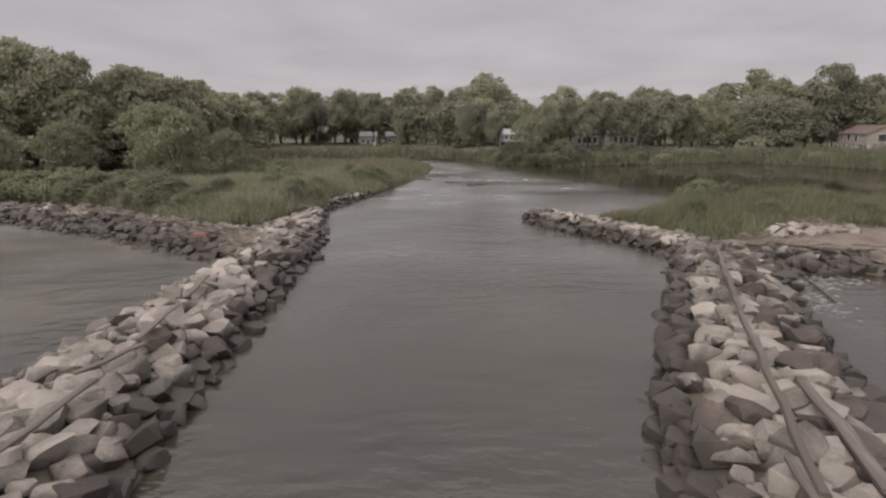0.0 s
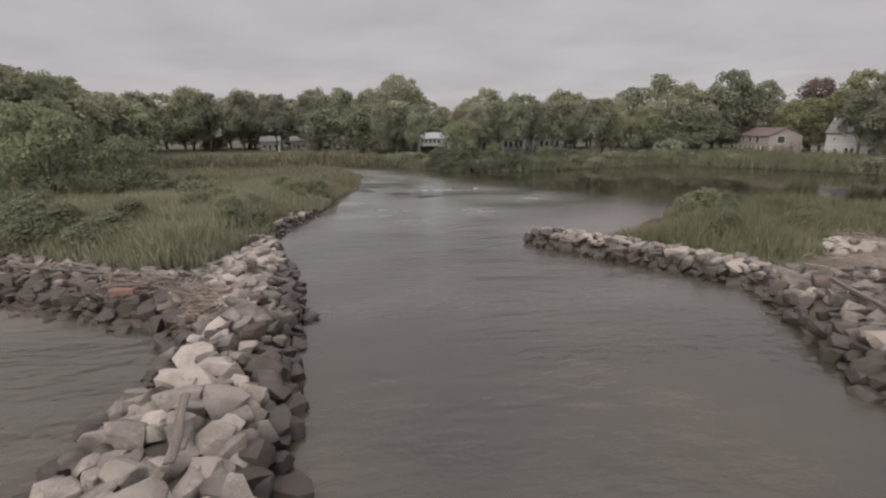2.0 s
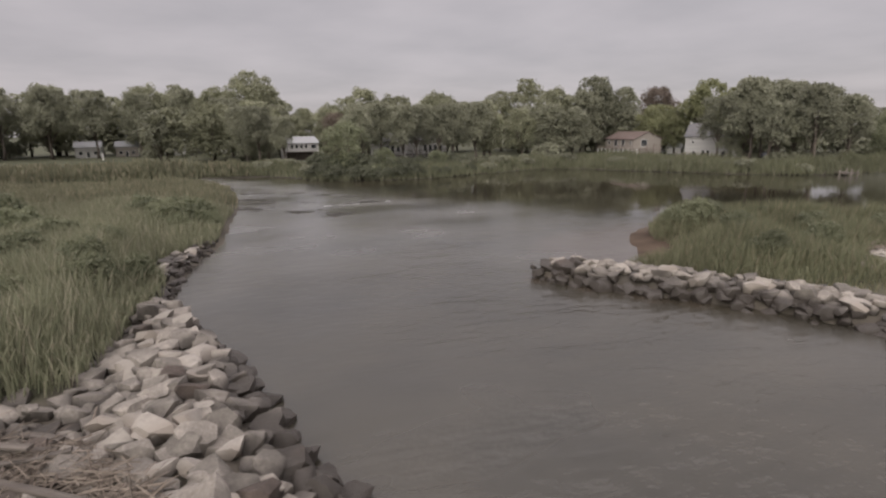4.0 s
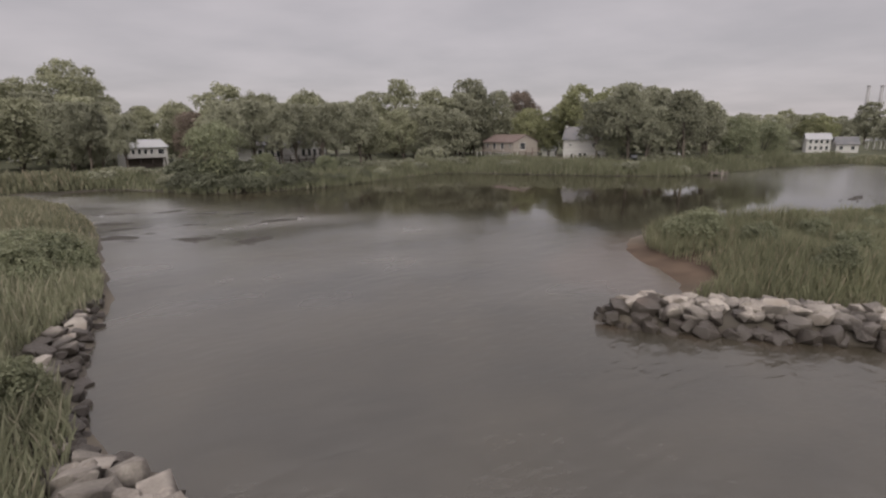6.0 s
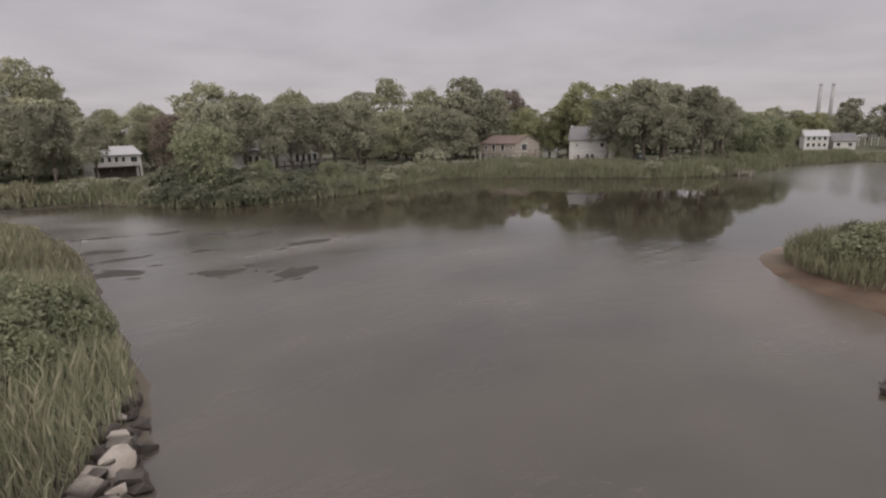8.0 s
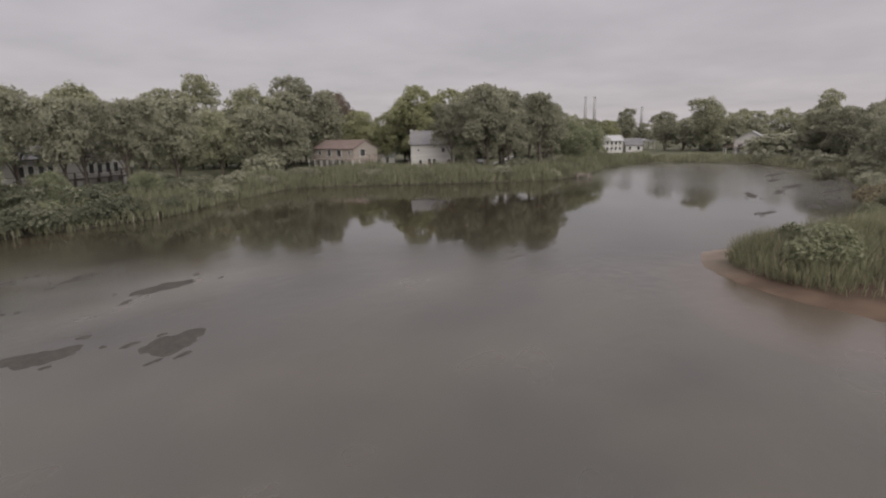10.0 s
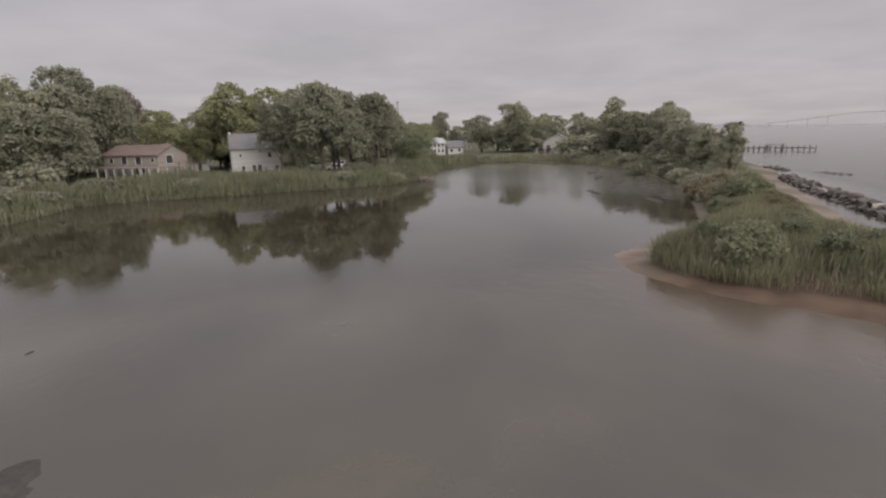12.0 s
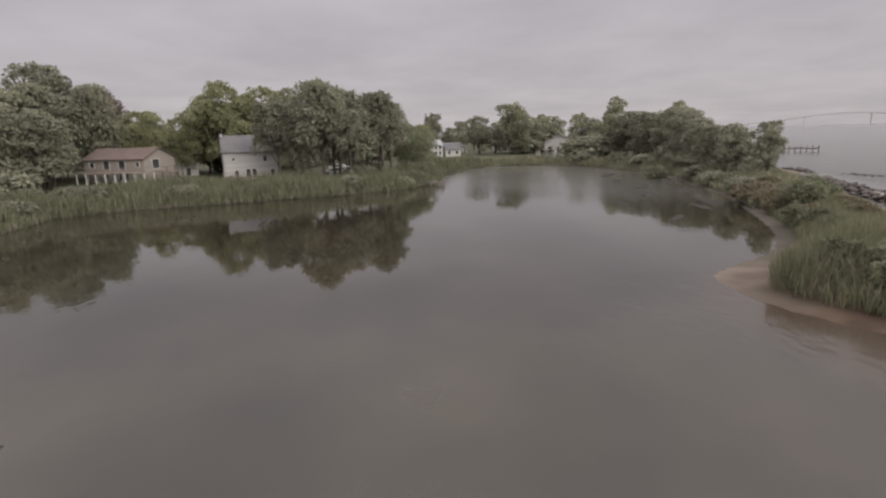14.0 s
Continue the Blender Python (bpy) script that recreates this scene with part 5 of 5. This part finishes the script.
def bridge(back, low, rise):
    """One span of the long bay bridge at the horizon."""
    root = tagged(new("bridge"), "long bay bridge in the distance, pale with haze", "bridge")
    a, b = Vector((2680 + back, -1250, 0)), Vector((2100 + back, -2250, 0))
    way = (b - a).normalized()
    side = Vector((-way.y, way.x, 0))
    length = (b - a).length
    bm = bmesh.new()
    n = 40
    rows = []
    for k in range(n + 1):
        s = k / n
        z = low + rise * math.exp(-((s * length - 430) / 290) ** 2)
        p = a + way * (s * length)
        rows.append([bm.verts.new(p + side * w + Vector((0, 0, z + h))) for w, h in ((-8, -2.2), (8, -2.2), (8, 2.2), (-8, 2.2))])
    for r0, r1 in zip(rows, rows[1:]):
        for k in range(4):
            bm.faces.new((r0[k], r0[(k + 1) % 4], r1[(k + 1) % 4], r1[k]))
    part("deck", bm, M_HAZED_CONCRETE, root)
    k = 40
    while k < length - 20:
        p = a + way * k
        z = low + rise * math.exp(-((k - 430) / 290) ** 2)
        bm = bmesh.new()
        for w in (-7, 7):
            add_tube(bm, [p + side * w + Vector((0, 0, -2)), p + side * w + Vector((0, 0, z - 2))], [2.4 if z > 45 else 2.0] * 2, 8)
        part("pier", bm, M_HAZED_CONCRETE, root)
        k += 240 if z > 45 else 75


bridge(0, 14, 44)
for sx, sy, top in ((1467.3, 310.7, 95.7), (1470.8, 288.2, 94.7), (1483.5, 172, 66)):
    st = tagged(new("smokestack"), "tall slim concrete smokestack on the skyline", "smokestack", "power plant stacks")
    st.matrix_basis = pose(sx, sy, 0)
    part("shaft", tube([(0, 0, -1), (0, 0, top * 0.97)], [4.6, 3.1], 14), M_HAZED_STACK, st, smooth=True)
    part("rim", tube([(0, 0, top * 0.97), (0, 0, top)], [3.6, 3.6], 14), M_HAZED_STACK, st)


def far_shore():
    pick = random.Random(3)
    bm = bmesh.new()
    lower, upper, back = [], [], []
    n = 60
    for k in range(n + 1):
        s = k / n
        x, y = 3900 + (3300 - 3900) * s, -900 + (-2900 + 900) * s
        h = 9 + 16 * math.exp(-((s - 0.33) / 0.12) ** 2) + pick.uniform(-1.5, 1.5)
        lower.append(bm.verts.new((x, y, -2)))
        upper.append(bm.verts.new((x + 40, y, h)))
        back.append(bm.verts.new((x + 160, y, -2)))
    for k in range(n):
        bm.faces.new((lower[k], lower[k + 1], upper[k + 1], upper[k]))
        bm.faces.new((upper[k], upper[k + 1], back[k + 1], back[k]))
    tagged(part("backdrop", bm, M_HAZED_WOODS), "low wooded shore across the bay", "far shore", kind="structure")


far_shore()


# ---- weed mats on the water ----
def mat_blot(pick, rx, ry, n):
    bm = bmesh.new()
    waves = [(pick.uniform(0.10, 0.34) / k ** 0.6, k, pick.uniform(0, 6.3)) for k in (2, 3, 5, 7, 11)]
    rows = []
    for f, z in ((1.0, -0.03), (0.86, 0.012), (0.5, 0.03), (0.15, 0.05)):
        row = []
        for k in range(n):
            a = 2 * math.pi * k / n
            r = f * (1 + sum(w * math.sin(m * a + p) for w, m, p in waves))
            row.append(bm.verts.new((r * rx * math.cos(a), r * ry * math.sin(a), z + (pick.uniform(-0.02, 0.02) if f < 1 else 0))))
        rows.append(row)
    for r0, r1 in zip(rows, rows[1:]):
        for k in range(n):
            bm.faces.new((r0[k], r0[(k + 1) % n], r1[(k + 1) % n], r1[k]))
    bm.faces.new(rows[-1])
    return bm


def weed_mat(x, y, rx, ry, turn, seed, bits=5):
    """A ragged mat with slivers of weed adrift round it."""
    pick = random.Random(seed)
    ob = tagged(part("weed_mat", mat_blot(pick, rx, ry, 34), M_MAT, smooth=True), "dark floating mat of weed on the calm water", "weed mat", "weed mats on the pond")
    ob.matrix_basis = pose(x, y, 0, 0, 0, turn)
    for _ in range(bits):
        bit = part("clump", mat_blot(pick, rx * pick.uniform(0.08, 0.3), ry * pick.uniform(0.08, 0.2), 14), M_MAT, ob, smooth=True)
        bit.matrix_basis = pose(pick.uniform(-1.7, 1.7) * rx, pick.choice((-1, 1)) * pick.uniform(0.7, 1.5) * ry, 0)


mat_pick = random.Random(12)
for mx, my, ra, rb in ((1.3, 97.0, 1.5, 1.3), (4.9, 92.8, 1.8, 1.3), (11.8, 101.8, 2.1, 1.1), (-2.4, 112.5, 2.2, 0.9), (-4.0, 103.0, 2.0, 1.4), (-2.2, 108, 1.8, 0.6),
                       (8.0, 113.6, 1.5, 0.6), (11.2, 109.6, 1.5, 0.6),
                       (5.2, 118.0, 1.6, 0.6), (-1.0, 121.0, 2.0, 0.6), (3.6, 106.0, 1.2, 0.4),
                       # eastern patches: weed, with dark tree reflections built into the same mats
                       (70.8, 52.6, 4.0, 0.9), (86, 49.5, 5, 0.9), (100, 47.5, 6, 1.0), (118, 53, 6, 1.0), (77.2, 61.4, 3.6, 0.8), (58.7, 61.6, 2.6, 0.5), (66.8, 55.6, 3.0, 0.8), (92.3, 54.0, 4.5, 1.0), (83, 57, 3.4, 0.7), (104, 55, 4.5, 0.8)):
    weed_mat(mx, my, ra, rb, mat_pick.uniform(-30, 5), int(mx * 10 + my))


# ---- driftwood ----
def beam(name, label, category, a, b, w, h, seed, mat=M_WOOD):
    """A weathered, slightly bent timber from a to b."""
    pick = random.Random(seed)
    a, b = Vector(a), Vector(b)
    way = b - a
    length = way.length
    bm = bmesh.new()
    rows, n = [], max(3, int(length / 1.2))
    for k in range(n + 1):
        s = k / n
        f = 1 + pick.uniform(-0.13, 0.08)
        dy, dz = pick.uniform(-0.05, 0.05), pick.uniform(-0.04, 0.04)
        rows.append([bm.verts.new((s * length, dy + u * w / 2 * f, dz + v * h / 2 * f)) for u, v in ((-1, -0.7), (-0.7, -1), (0.7, -1), (1, -0.7), (1, 0.7), (0.7, 1), (-0.7, 1), (-1, 0.7))])
    for r0, r1 in zip(rows, rows[1:]):
        for k in range(8):
            bm.faces.new((r0[k], r0[(k + 1) % 8], r1[(k + 1) % 8], r1[k]))
    bm.faces.new(rows[0][::-1])
    bm.faces.new(rows[-1])
    ob = tagged(part(name, bm, mat), label, category)
    ob.matrix_basis = Matrix.Translation(a) @ way.to_track_quat("X", "Z").to_matrix().to_4x4()


beam("drift_timber", "long grey weathered timber lying along the jetty rocks", "driftwood", (18.0, 38.6, 1.75), (13.4, 26.9, 2.0), 0.24, 0.2, 1)
beam("drift_timber", "long grey weathered timber lying along the jetty rocks", "driftwood", (13.5, 27.4, 2.0), (8.9, 14.6, 2.05), 0.2, 0.2, 2)
beam("drift_timber", "split grey board wedged between jetty rocks", "driftwood", (9.1, 16.0, 1.98), (8.6, 14.0, 2.0), 0.34, 0.12, 3)
beam("drift_timber", "broad grey plank sloping down the jetty rocks", "driftwood", (12.0, 20.2, 1.75), (10.6, 15.0, 1.85), 0.36, 0.14, 4)
beam("drift_log", "thin pole washed by waves beside the jetty", "driftwood", (22.3, 36.2, 0.25), (21.7, 32.6, 0.02), 0.14, 0.14, 5)
for k, (a, b) in enumerate((((-9.25, 14.6, 1.95), (-9.5, 19.9, 1.95)), ((-9.9, 22.9, 2.0), (-10.6, 27.0, 1.95)), ((-10.7, 28.0, 1.95), (-11.3, 31.6, 1.95)), ((-10.3, 20.2, 2.0), (-9.4, 22.6, 2.05)))):
    beam("drift_timber", "bleached split plank wedged along the jetty crest", "driftwood", a, b, 0.27, 0.08, 10 + k)
for k, (a, b, w) in enumerate((((-20.2, 48.3), (-15.4, 46.9), 0.3), ((-17.2, 46.6), (-14.4, 44.0), 0.42), ((-22.0, 49.7), (-17.6, 48.6), 0.22), ((-19.6, 47.2), (-17.2, 46.5), 0.45), ((20.5, 43.6), (25.6, 40.4), 0.22), ((23.5, 42.2), (27.6, 40.6), 0.25),
                                ((30.6, 49.6), (34.4, 47.4), 0.2), ((-27.5, 53.2), (-21.8, 50.4), 0.24), ((-36.0, 58.4), (-30.2, 55.6), 0.26), ((-24.6, 52.2), (-22.2, 51.4), 0.34), ((-16.2, 45.6), (-15.2, 43.6), 0.2), ((21.2, 41.4), (23.8, 41.6), 0.18), ((27.4, 40.6), (30.2, 41.4), 0.2))):
    beam("drift_log", "bleached drift log washed up on the rocks", "driftwood", (*a, ground_z(*a) + 0.6), (*b, ground_z(*b) + 0.64), w * 0.62, w * 0.55, 30 + k)
beam("drift_timber", "rust-red painted timber among the wrack", "driftwood", (-19.2, 46.5, 1.2), (-17.8, 46.0, 1.25), 0.45, 0.4, 77, M_BRICK)


plank_pick = random.Random(41)
for x0, y0, x1, y1, n in ((-14.6, 46.6, -23.0, 51.2, 15), (-23.5, 51.4, -34.0, 57.6, 9), (20.4, 41.6, 30.0, 41.2, 8)):
    for k in range(n):
        f = (k + plank_pick.random()) / n
        px, py = x0 + (x1 - x0) * f + plank_pick.uniform(-0.4, 0.4), y0 + (y1 - y0) * f + plank_pick.uniform(-0.5, 0.7)
        turn = math.atan2(y1 - y0, x1 - x0) + plank_pick.gauss(0, 0.35)
        half = plank_pick.uniform(0.4, 1.1)
        qx, qy = px + 2 * half * math.cos(turn), py + 2 * half * math.sin(turn)
        lie = max(ground_z(px, py), ground_z(qx, qy), 0.3) + plank_pick.uniform(0.62, 0.8)
        beam("drift_plank", "grey weathered plank stranded on the shore rocks", "driftwood", (px, py, lie), (qx, qy, lie + plank_pick.uniform(-0.08, 0.08)), plank_pick.uniform(0.14, 0.3), plank_pick.uniform(0.05, 0.11), 200 + k)


def wrack(label, spots, count, seed):
    """A tangle of drift sticks and reed stalks."""
    rng = np.random.default_rng(seed)
    spots = np.array(spots)
    pick = spots[rng.integers(0, len(spots), count)]
    x, y = pick[:, 0] + rng.normal(size=count) * pick[:, 2], pick[:, 1] + rng.normal(size=count) * pick[:, 2]
    z = np.maximum(height(x, y), 0) + 0.42 + 0.3 * rng.random(count)
    ln = 0.15 + 0.75 * rng.random(count) ** 2
    a, tilt = rng.uniform(0, math.pi, count), rng.normal(size=count) * 0.22
    way = np.stack([np.cos(a) * np.cos(tilt), np.sin(a) * np.cos(tilt), np.sin(tilt)], 1) * ln[:, None]
    side = np.stack([-np.sin(a), np.cos(a), 0 * a], 1)
    r = (0.009 + 0.03 * rng.random(count) ** 4)[:, None]
    c = np.stack([x, y, z], 1)
    up = np.array([0, 0, 1.0])
    v = np.stack([c - way - side * r, c - way + side * r, c - way + up * r * 1.6, c + way - side * r * 0.6, c + way + side * r * 0.6, c + way + up * r], 1).reshape(-1, 3)
    i = np.arange(count)[:, None] * 6
    quads = np.concatenate([i + np.array([[0, 1, 4, 3]]), i + np.array([[1, 2, 5, 4]]), i + np.array([[2, 0, 3, 5]])], 0)
    tagged(new("wrack", mesh_arrays("wrack", v, quads, M_STICK)), label, "driftwood", kind="stuff")


wrack("tangled drift sticks and reed stalks caught on the rocks", [(-13.4, 42.4, 0.4), (-13.5, 41.2, 0.4), (-14.0, 43.8, 0.5), (-17.5, 47.4, 0.9), (-19.8, 48.2, 0.9), (-15.8, 46.4, 0.7), (-14.8, 45.2, 0.5)], 1300, 5)
wrack("scattered drift sticks along the shore rocks", [(-24, 51.6, 1.4), (-29, 54.6, 1.6), (-35, 58, 1.6), (23, 42, 1.2), (26, 41.5, 1.2), (24, 44, 1.0), (31, 49, 0.9), (29, 40.5, 1.0)], 800, 6)


# ---- foam ----
def foam(label, line, spread, count, seed):
    """Thin streaks and flecks of foam where waves break on the rocks."""
    rng = np.random.default_rng(seed)
    pts = np.array([p[:2] for p in resample(line, 0.3)])
    at = pts[rng.integers(0, len(pts), count)] + rng.normal(size=(count, 2)) * spread
    verts, faces = [], []
    for x, y in at:
        if height(np.array([x]), np.array([y]))[0] > 0.1:
            continue
        o, r, a = len(verts), 0.03 + 0.13 * rng.random() ** 3, rng.uniform(-0.5, 0.3)
        for k in range(7):
            t = 2 * math.pi * k / 7
            rr = r * rng.uniform(0.5, 1.2)
            u, v = rr * 2.0 * math.cos(t), rr * 0.8 * math.sin(t)
            verts.append((x + u * math.cos(a) - v * math.sin(a), y + u * math.sin(a) + v * math.cos(a), 0.012))
        faces.append(list(range(o, o + 7)))
    if faces:
        tagged(new("foam", mesh_arrays("foam", verts, faces, M_FOAM)), label, "foam", kind="stuff")


def resample(line, step):
    """Places along a line of centres every step metres: x, y, half width, direction."""
    out, left = [], 0.0
    for a, b in zip(line, line[1:]):
        length = math.hypot(b[0] - a[0], b[1] - a[1])
        s = left
        while s < length:
            f = s / length
            wide = a[2] + f * (b[2] - a[2]) if len(a) > 2 else 1.0
            out.append((a[0] + f * (b[0] - a[0]), a[1] + f * (b[1] - a[1]), wide, math.atan2(b[1] - a[1], b[0] - a[0])))
            s += step
        left = s - length
    return out


foam("white foam where small waves break on the rocks", [(19.8, 31), (21.2, 34), (22.8, 36.4), (26, 36.8)], 0.55, 620, 3)


# ---- rock works ----
def rock_mesh(seed, mat, flat=0.62):
    """An angular quarry block: the hull of points pushed out towards a box."""
    rng = np.random.default_rng(seed)
    p = rng.normal(size=(24, 3))
    p /= np.linalg.norm(p, axis=1, keepdims=True)
    p = np.sign(p) * np.abs(p) ** 0.62 * np.array([1.0, 0.74 + 0.2 * rng.random(), flat * (0.8 + 0.45 * rng.random())]) * (0.80 + 0.30 * rng.random((24, 1)))
    bm = bmesh.new()
    for q in p:
        bm.verts.new(q)
    hull = bmesh.ops.convex_hull(bm, input=bm.verts[:])
    bmesh.ops.delete(bm, geom=[g for g in hull["geom_interior"] if isinstance(g, bmesh.types.BMVert)], context="VERTS")
    me = bpy.data.meshes.new("rock")
    bm.to_mesh(me)
    bm.free()
    me.polygons.foreach_set("use_smooth", np.ones(len(me.polygons), bool))
    me.set_sharp_from_angle(angle=radians(34))
    me.materials.append(mat)
    return me


ROCKS = {"grey": [rock_mesh(100 + k, M_ROCK) for k in range(14)], "brown": [rock_mesh(200 + k, M_ROCK_BROWN) for k in range(12)], "pale": [rock_mesh(300 + k, M_ROCK_PALE, 0.5) for k in range(6)]}


def rock_work(name, label, category, line, step, size, near, seed, mix, crest=0.0, reach=1.22, dark_end=0.0):
    """A bank of tumbled stone. mix(u) gives the share of brown stone across it, u from -1 (left of the line) to 1;
    the 300 stones nearest to a place of the plan are parts, the others one joined mesh."""
    rng = random.Random(seed)
    root = tagged(new(name), label, category)
    stones = []
    for layer in (0, 1):
        for x, y, w, a in resample(line, step * (1.0 if layer == 0 else 1.25)):
            n = max(1, int(2 * w * reach / (step * (1.0 if layer == 0 else 1.3))))
            for k in range(n):
                u = ((k + 0.5) / n * 2 - 1) * reach * (1 if layer == 0 else 0.78)
                u += rng.uniform(-0.5, 0.5) * step / w
                f = rng.uniform(-0.5, 0.5) * step
                px, py = x + math.cos(a) * f + math.sin(a) * u * w, y + math.sin(a) * f - math.cos(a) * u * w
                r = size * rng.choice((0.62, 0.74, 0.84, 0.94, 1.04, 1.18)) * (1.0 if layer == 0 else 1.12) * min(1.0, 0.5 + 0.36 * w)
                kind = "brown" if rng.random() < mix(u) or math.hypot(px - line[-1][0], py - line[-1][1]) < dark_end else "pale" if (((layer == 1 and abs(u) < 0.5) or crest > 0.9) and rng.random() < crest) else "grey"
                me = rng.choice(ROCKS[kind])
                stones.append((px, py, r * 0.14 + (0.24 * size if layer else 0.0), r, me, rng.uniform(-24, 24), rng.uniform(-24, 24), rng.uniform(0, 360)))
    zs = height(np.array([s[0] for s in stones]), np.array([s[1] for s in stones]))
    stones = sorted(((px, py, max(float(z), -0.45) + dz, r, me, rx, ry, rz) for (px, py, dz, r, me, rx, ry, rz), z in zip(stones, zs)), key=lambda s: math.hypot(s[0] - near[0], s[1] - near[1]))
    rest = {}
    for k, (px, py, pz, r, me, rx, ry, rz) in enumerate(stones):
        m = pose(px, py, pz, rx, ry, rz) @ Matrix.Scale(r, 4)
        if k < 300:
            piece("rock", me, root, m=m)
        else:
            rest.setdefault(me.materials[0].name, []).append((me, m))
    for key, items in rest.items():
        joined = bpy.data.meshes.new("rock_rest")
        vs, fs = [], []
        for me, m in items:
            o = len(vs)
            vs += [m @ v.co for v in me.vertices]
            fs += [[i + o for i in p.vertices] for p in me.polygons]
        joined.from_pydata(vs, [], fs)
        joined.polygons.foreach_set("use_smooth", np.ones(len(joined.polygons), bool))
        joined.set_sharp_from_angle(angle=radians(34))
        joined.materials.append(bpy.data.materials[key])
        tagged(piece("rock_rest", joined, root), kind="stuff")
    return root


rock_work("rock_jetty", "jetty of tumbled pale stone, dark with algae at the water", "rock jetty", LEFT_JETTY, 0.86, 0.60, (-12, 24), 1, lambda u: 0.88 if abs(u) > 0.8 else 0.35 if abs(u) > 0.62 else 0.03, 0.6, 1.08)
rock_work("rock_bank", "broad bank of pale stone blocks beside the channel", "rock bank", LEFT_BANK, 0.80, 0.54, (-13, 46), 2, lambda u: 0.7 if u > 0.88 else 0.15 if u > 0.66 else 0.04, 0.6, 1.1)
rock_work("rock_bank", "narrow ledge of rocks below the reeds", "rock bank", LEFT_LEDGE, 0.72, 0.48, (-12, 72), 12, lambda u: 0.7 if u > 0.75 else 0.1, 0.5)
rock_work("rock_revetment", "brownish stone revetment below the marsh reeds", "rock revetment", LEFT_SHORE, 0.92, 0.52, (-20, 48), 3, lambda u: 0.93 if u < -0.2 else 0.45 if u < 0.2 else 0.2, 0.25)
rock_work("rock_jetty", "jetty of grey and brown boulders with a timber on top", "rock jetty", RIGHT_JETTY, 0.86, 0.58, (11, 20), 4, lambda u: 0.92 if u < -0.52 else 0.8 if u > 0.6 else 0.5 if u > 0.12 else 0.12, 0.4, 1.14)
rock_work("rock_spit", "low curved spit of pale stone ending in the channel", "rock spit", RIGHT_SPIT + [(8.3, 59.7, 0.5)], 0.70, 0.54, (12, 55), 5, lambda u: 0.85 if abs(u) > 0.8 else 0.07, 0.5, 1.32, 1.5)
rock_work("breakwater", "low dark breakwater of rocks off the sandy beach", "breakwater", BREAKWATER, 1.05, 0.58, (60, 34), 6, lambda u: 0.6, 0.2)
rock_work("rock_pile", "pile of white boulders on the sand", "rock pile", [(25.8, 47.2, 1.2), (29.5, 48.4, 1.5), (33.2, 49.2, 1.2)], 0.95, 0.60, (29, 48), 7, lambda u: 0.0, 0.95)
rock_work("rock_reef", "small dark reef of rocks off the beach", "rock reef", [(108, 9.6, 1.8), (100.5, 8.0, 1.4)], 1.1, 0.6, (104, 9), 8, lambda u: 0.85)
rock_work("rock_reef", "small dark reef of rocks off the beach", "rock reef", [(121, 12.2, 1.6), (112.8, 13.4, 1.2)], 1.1, 0.6, (116, 13), 9, lambda u: 0.85)
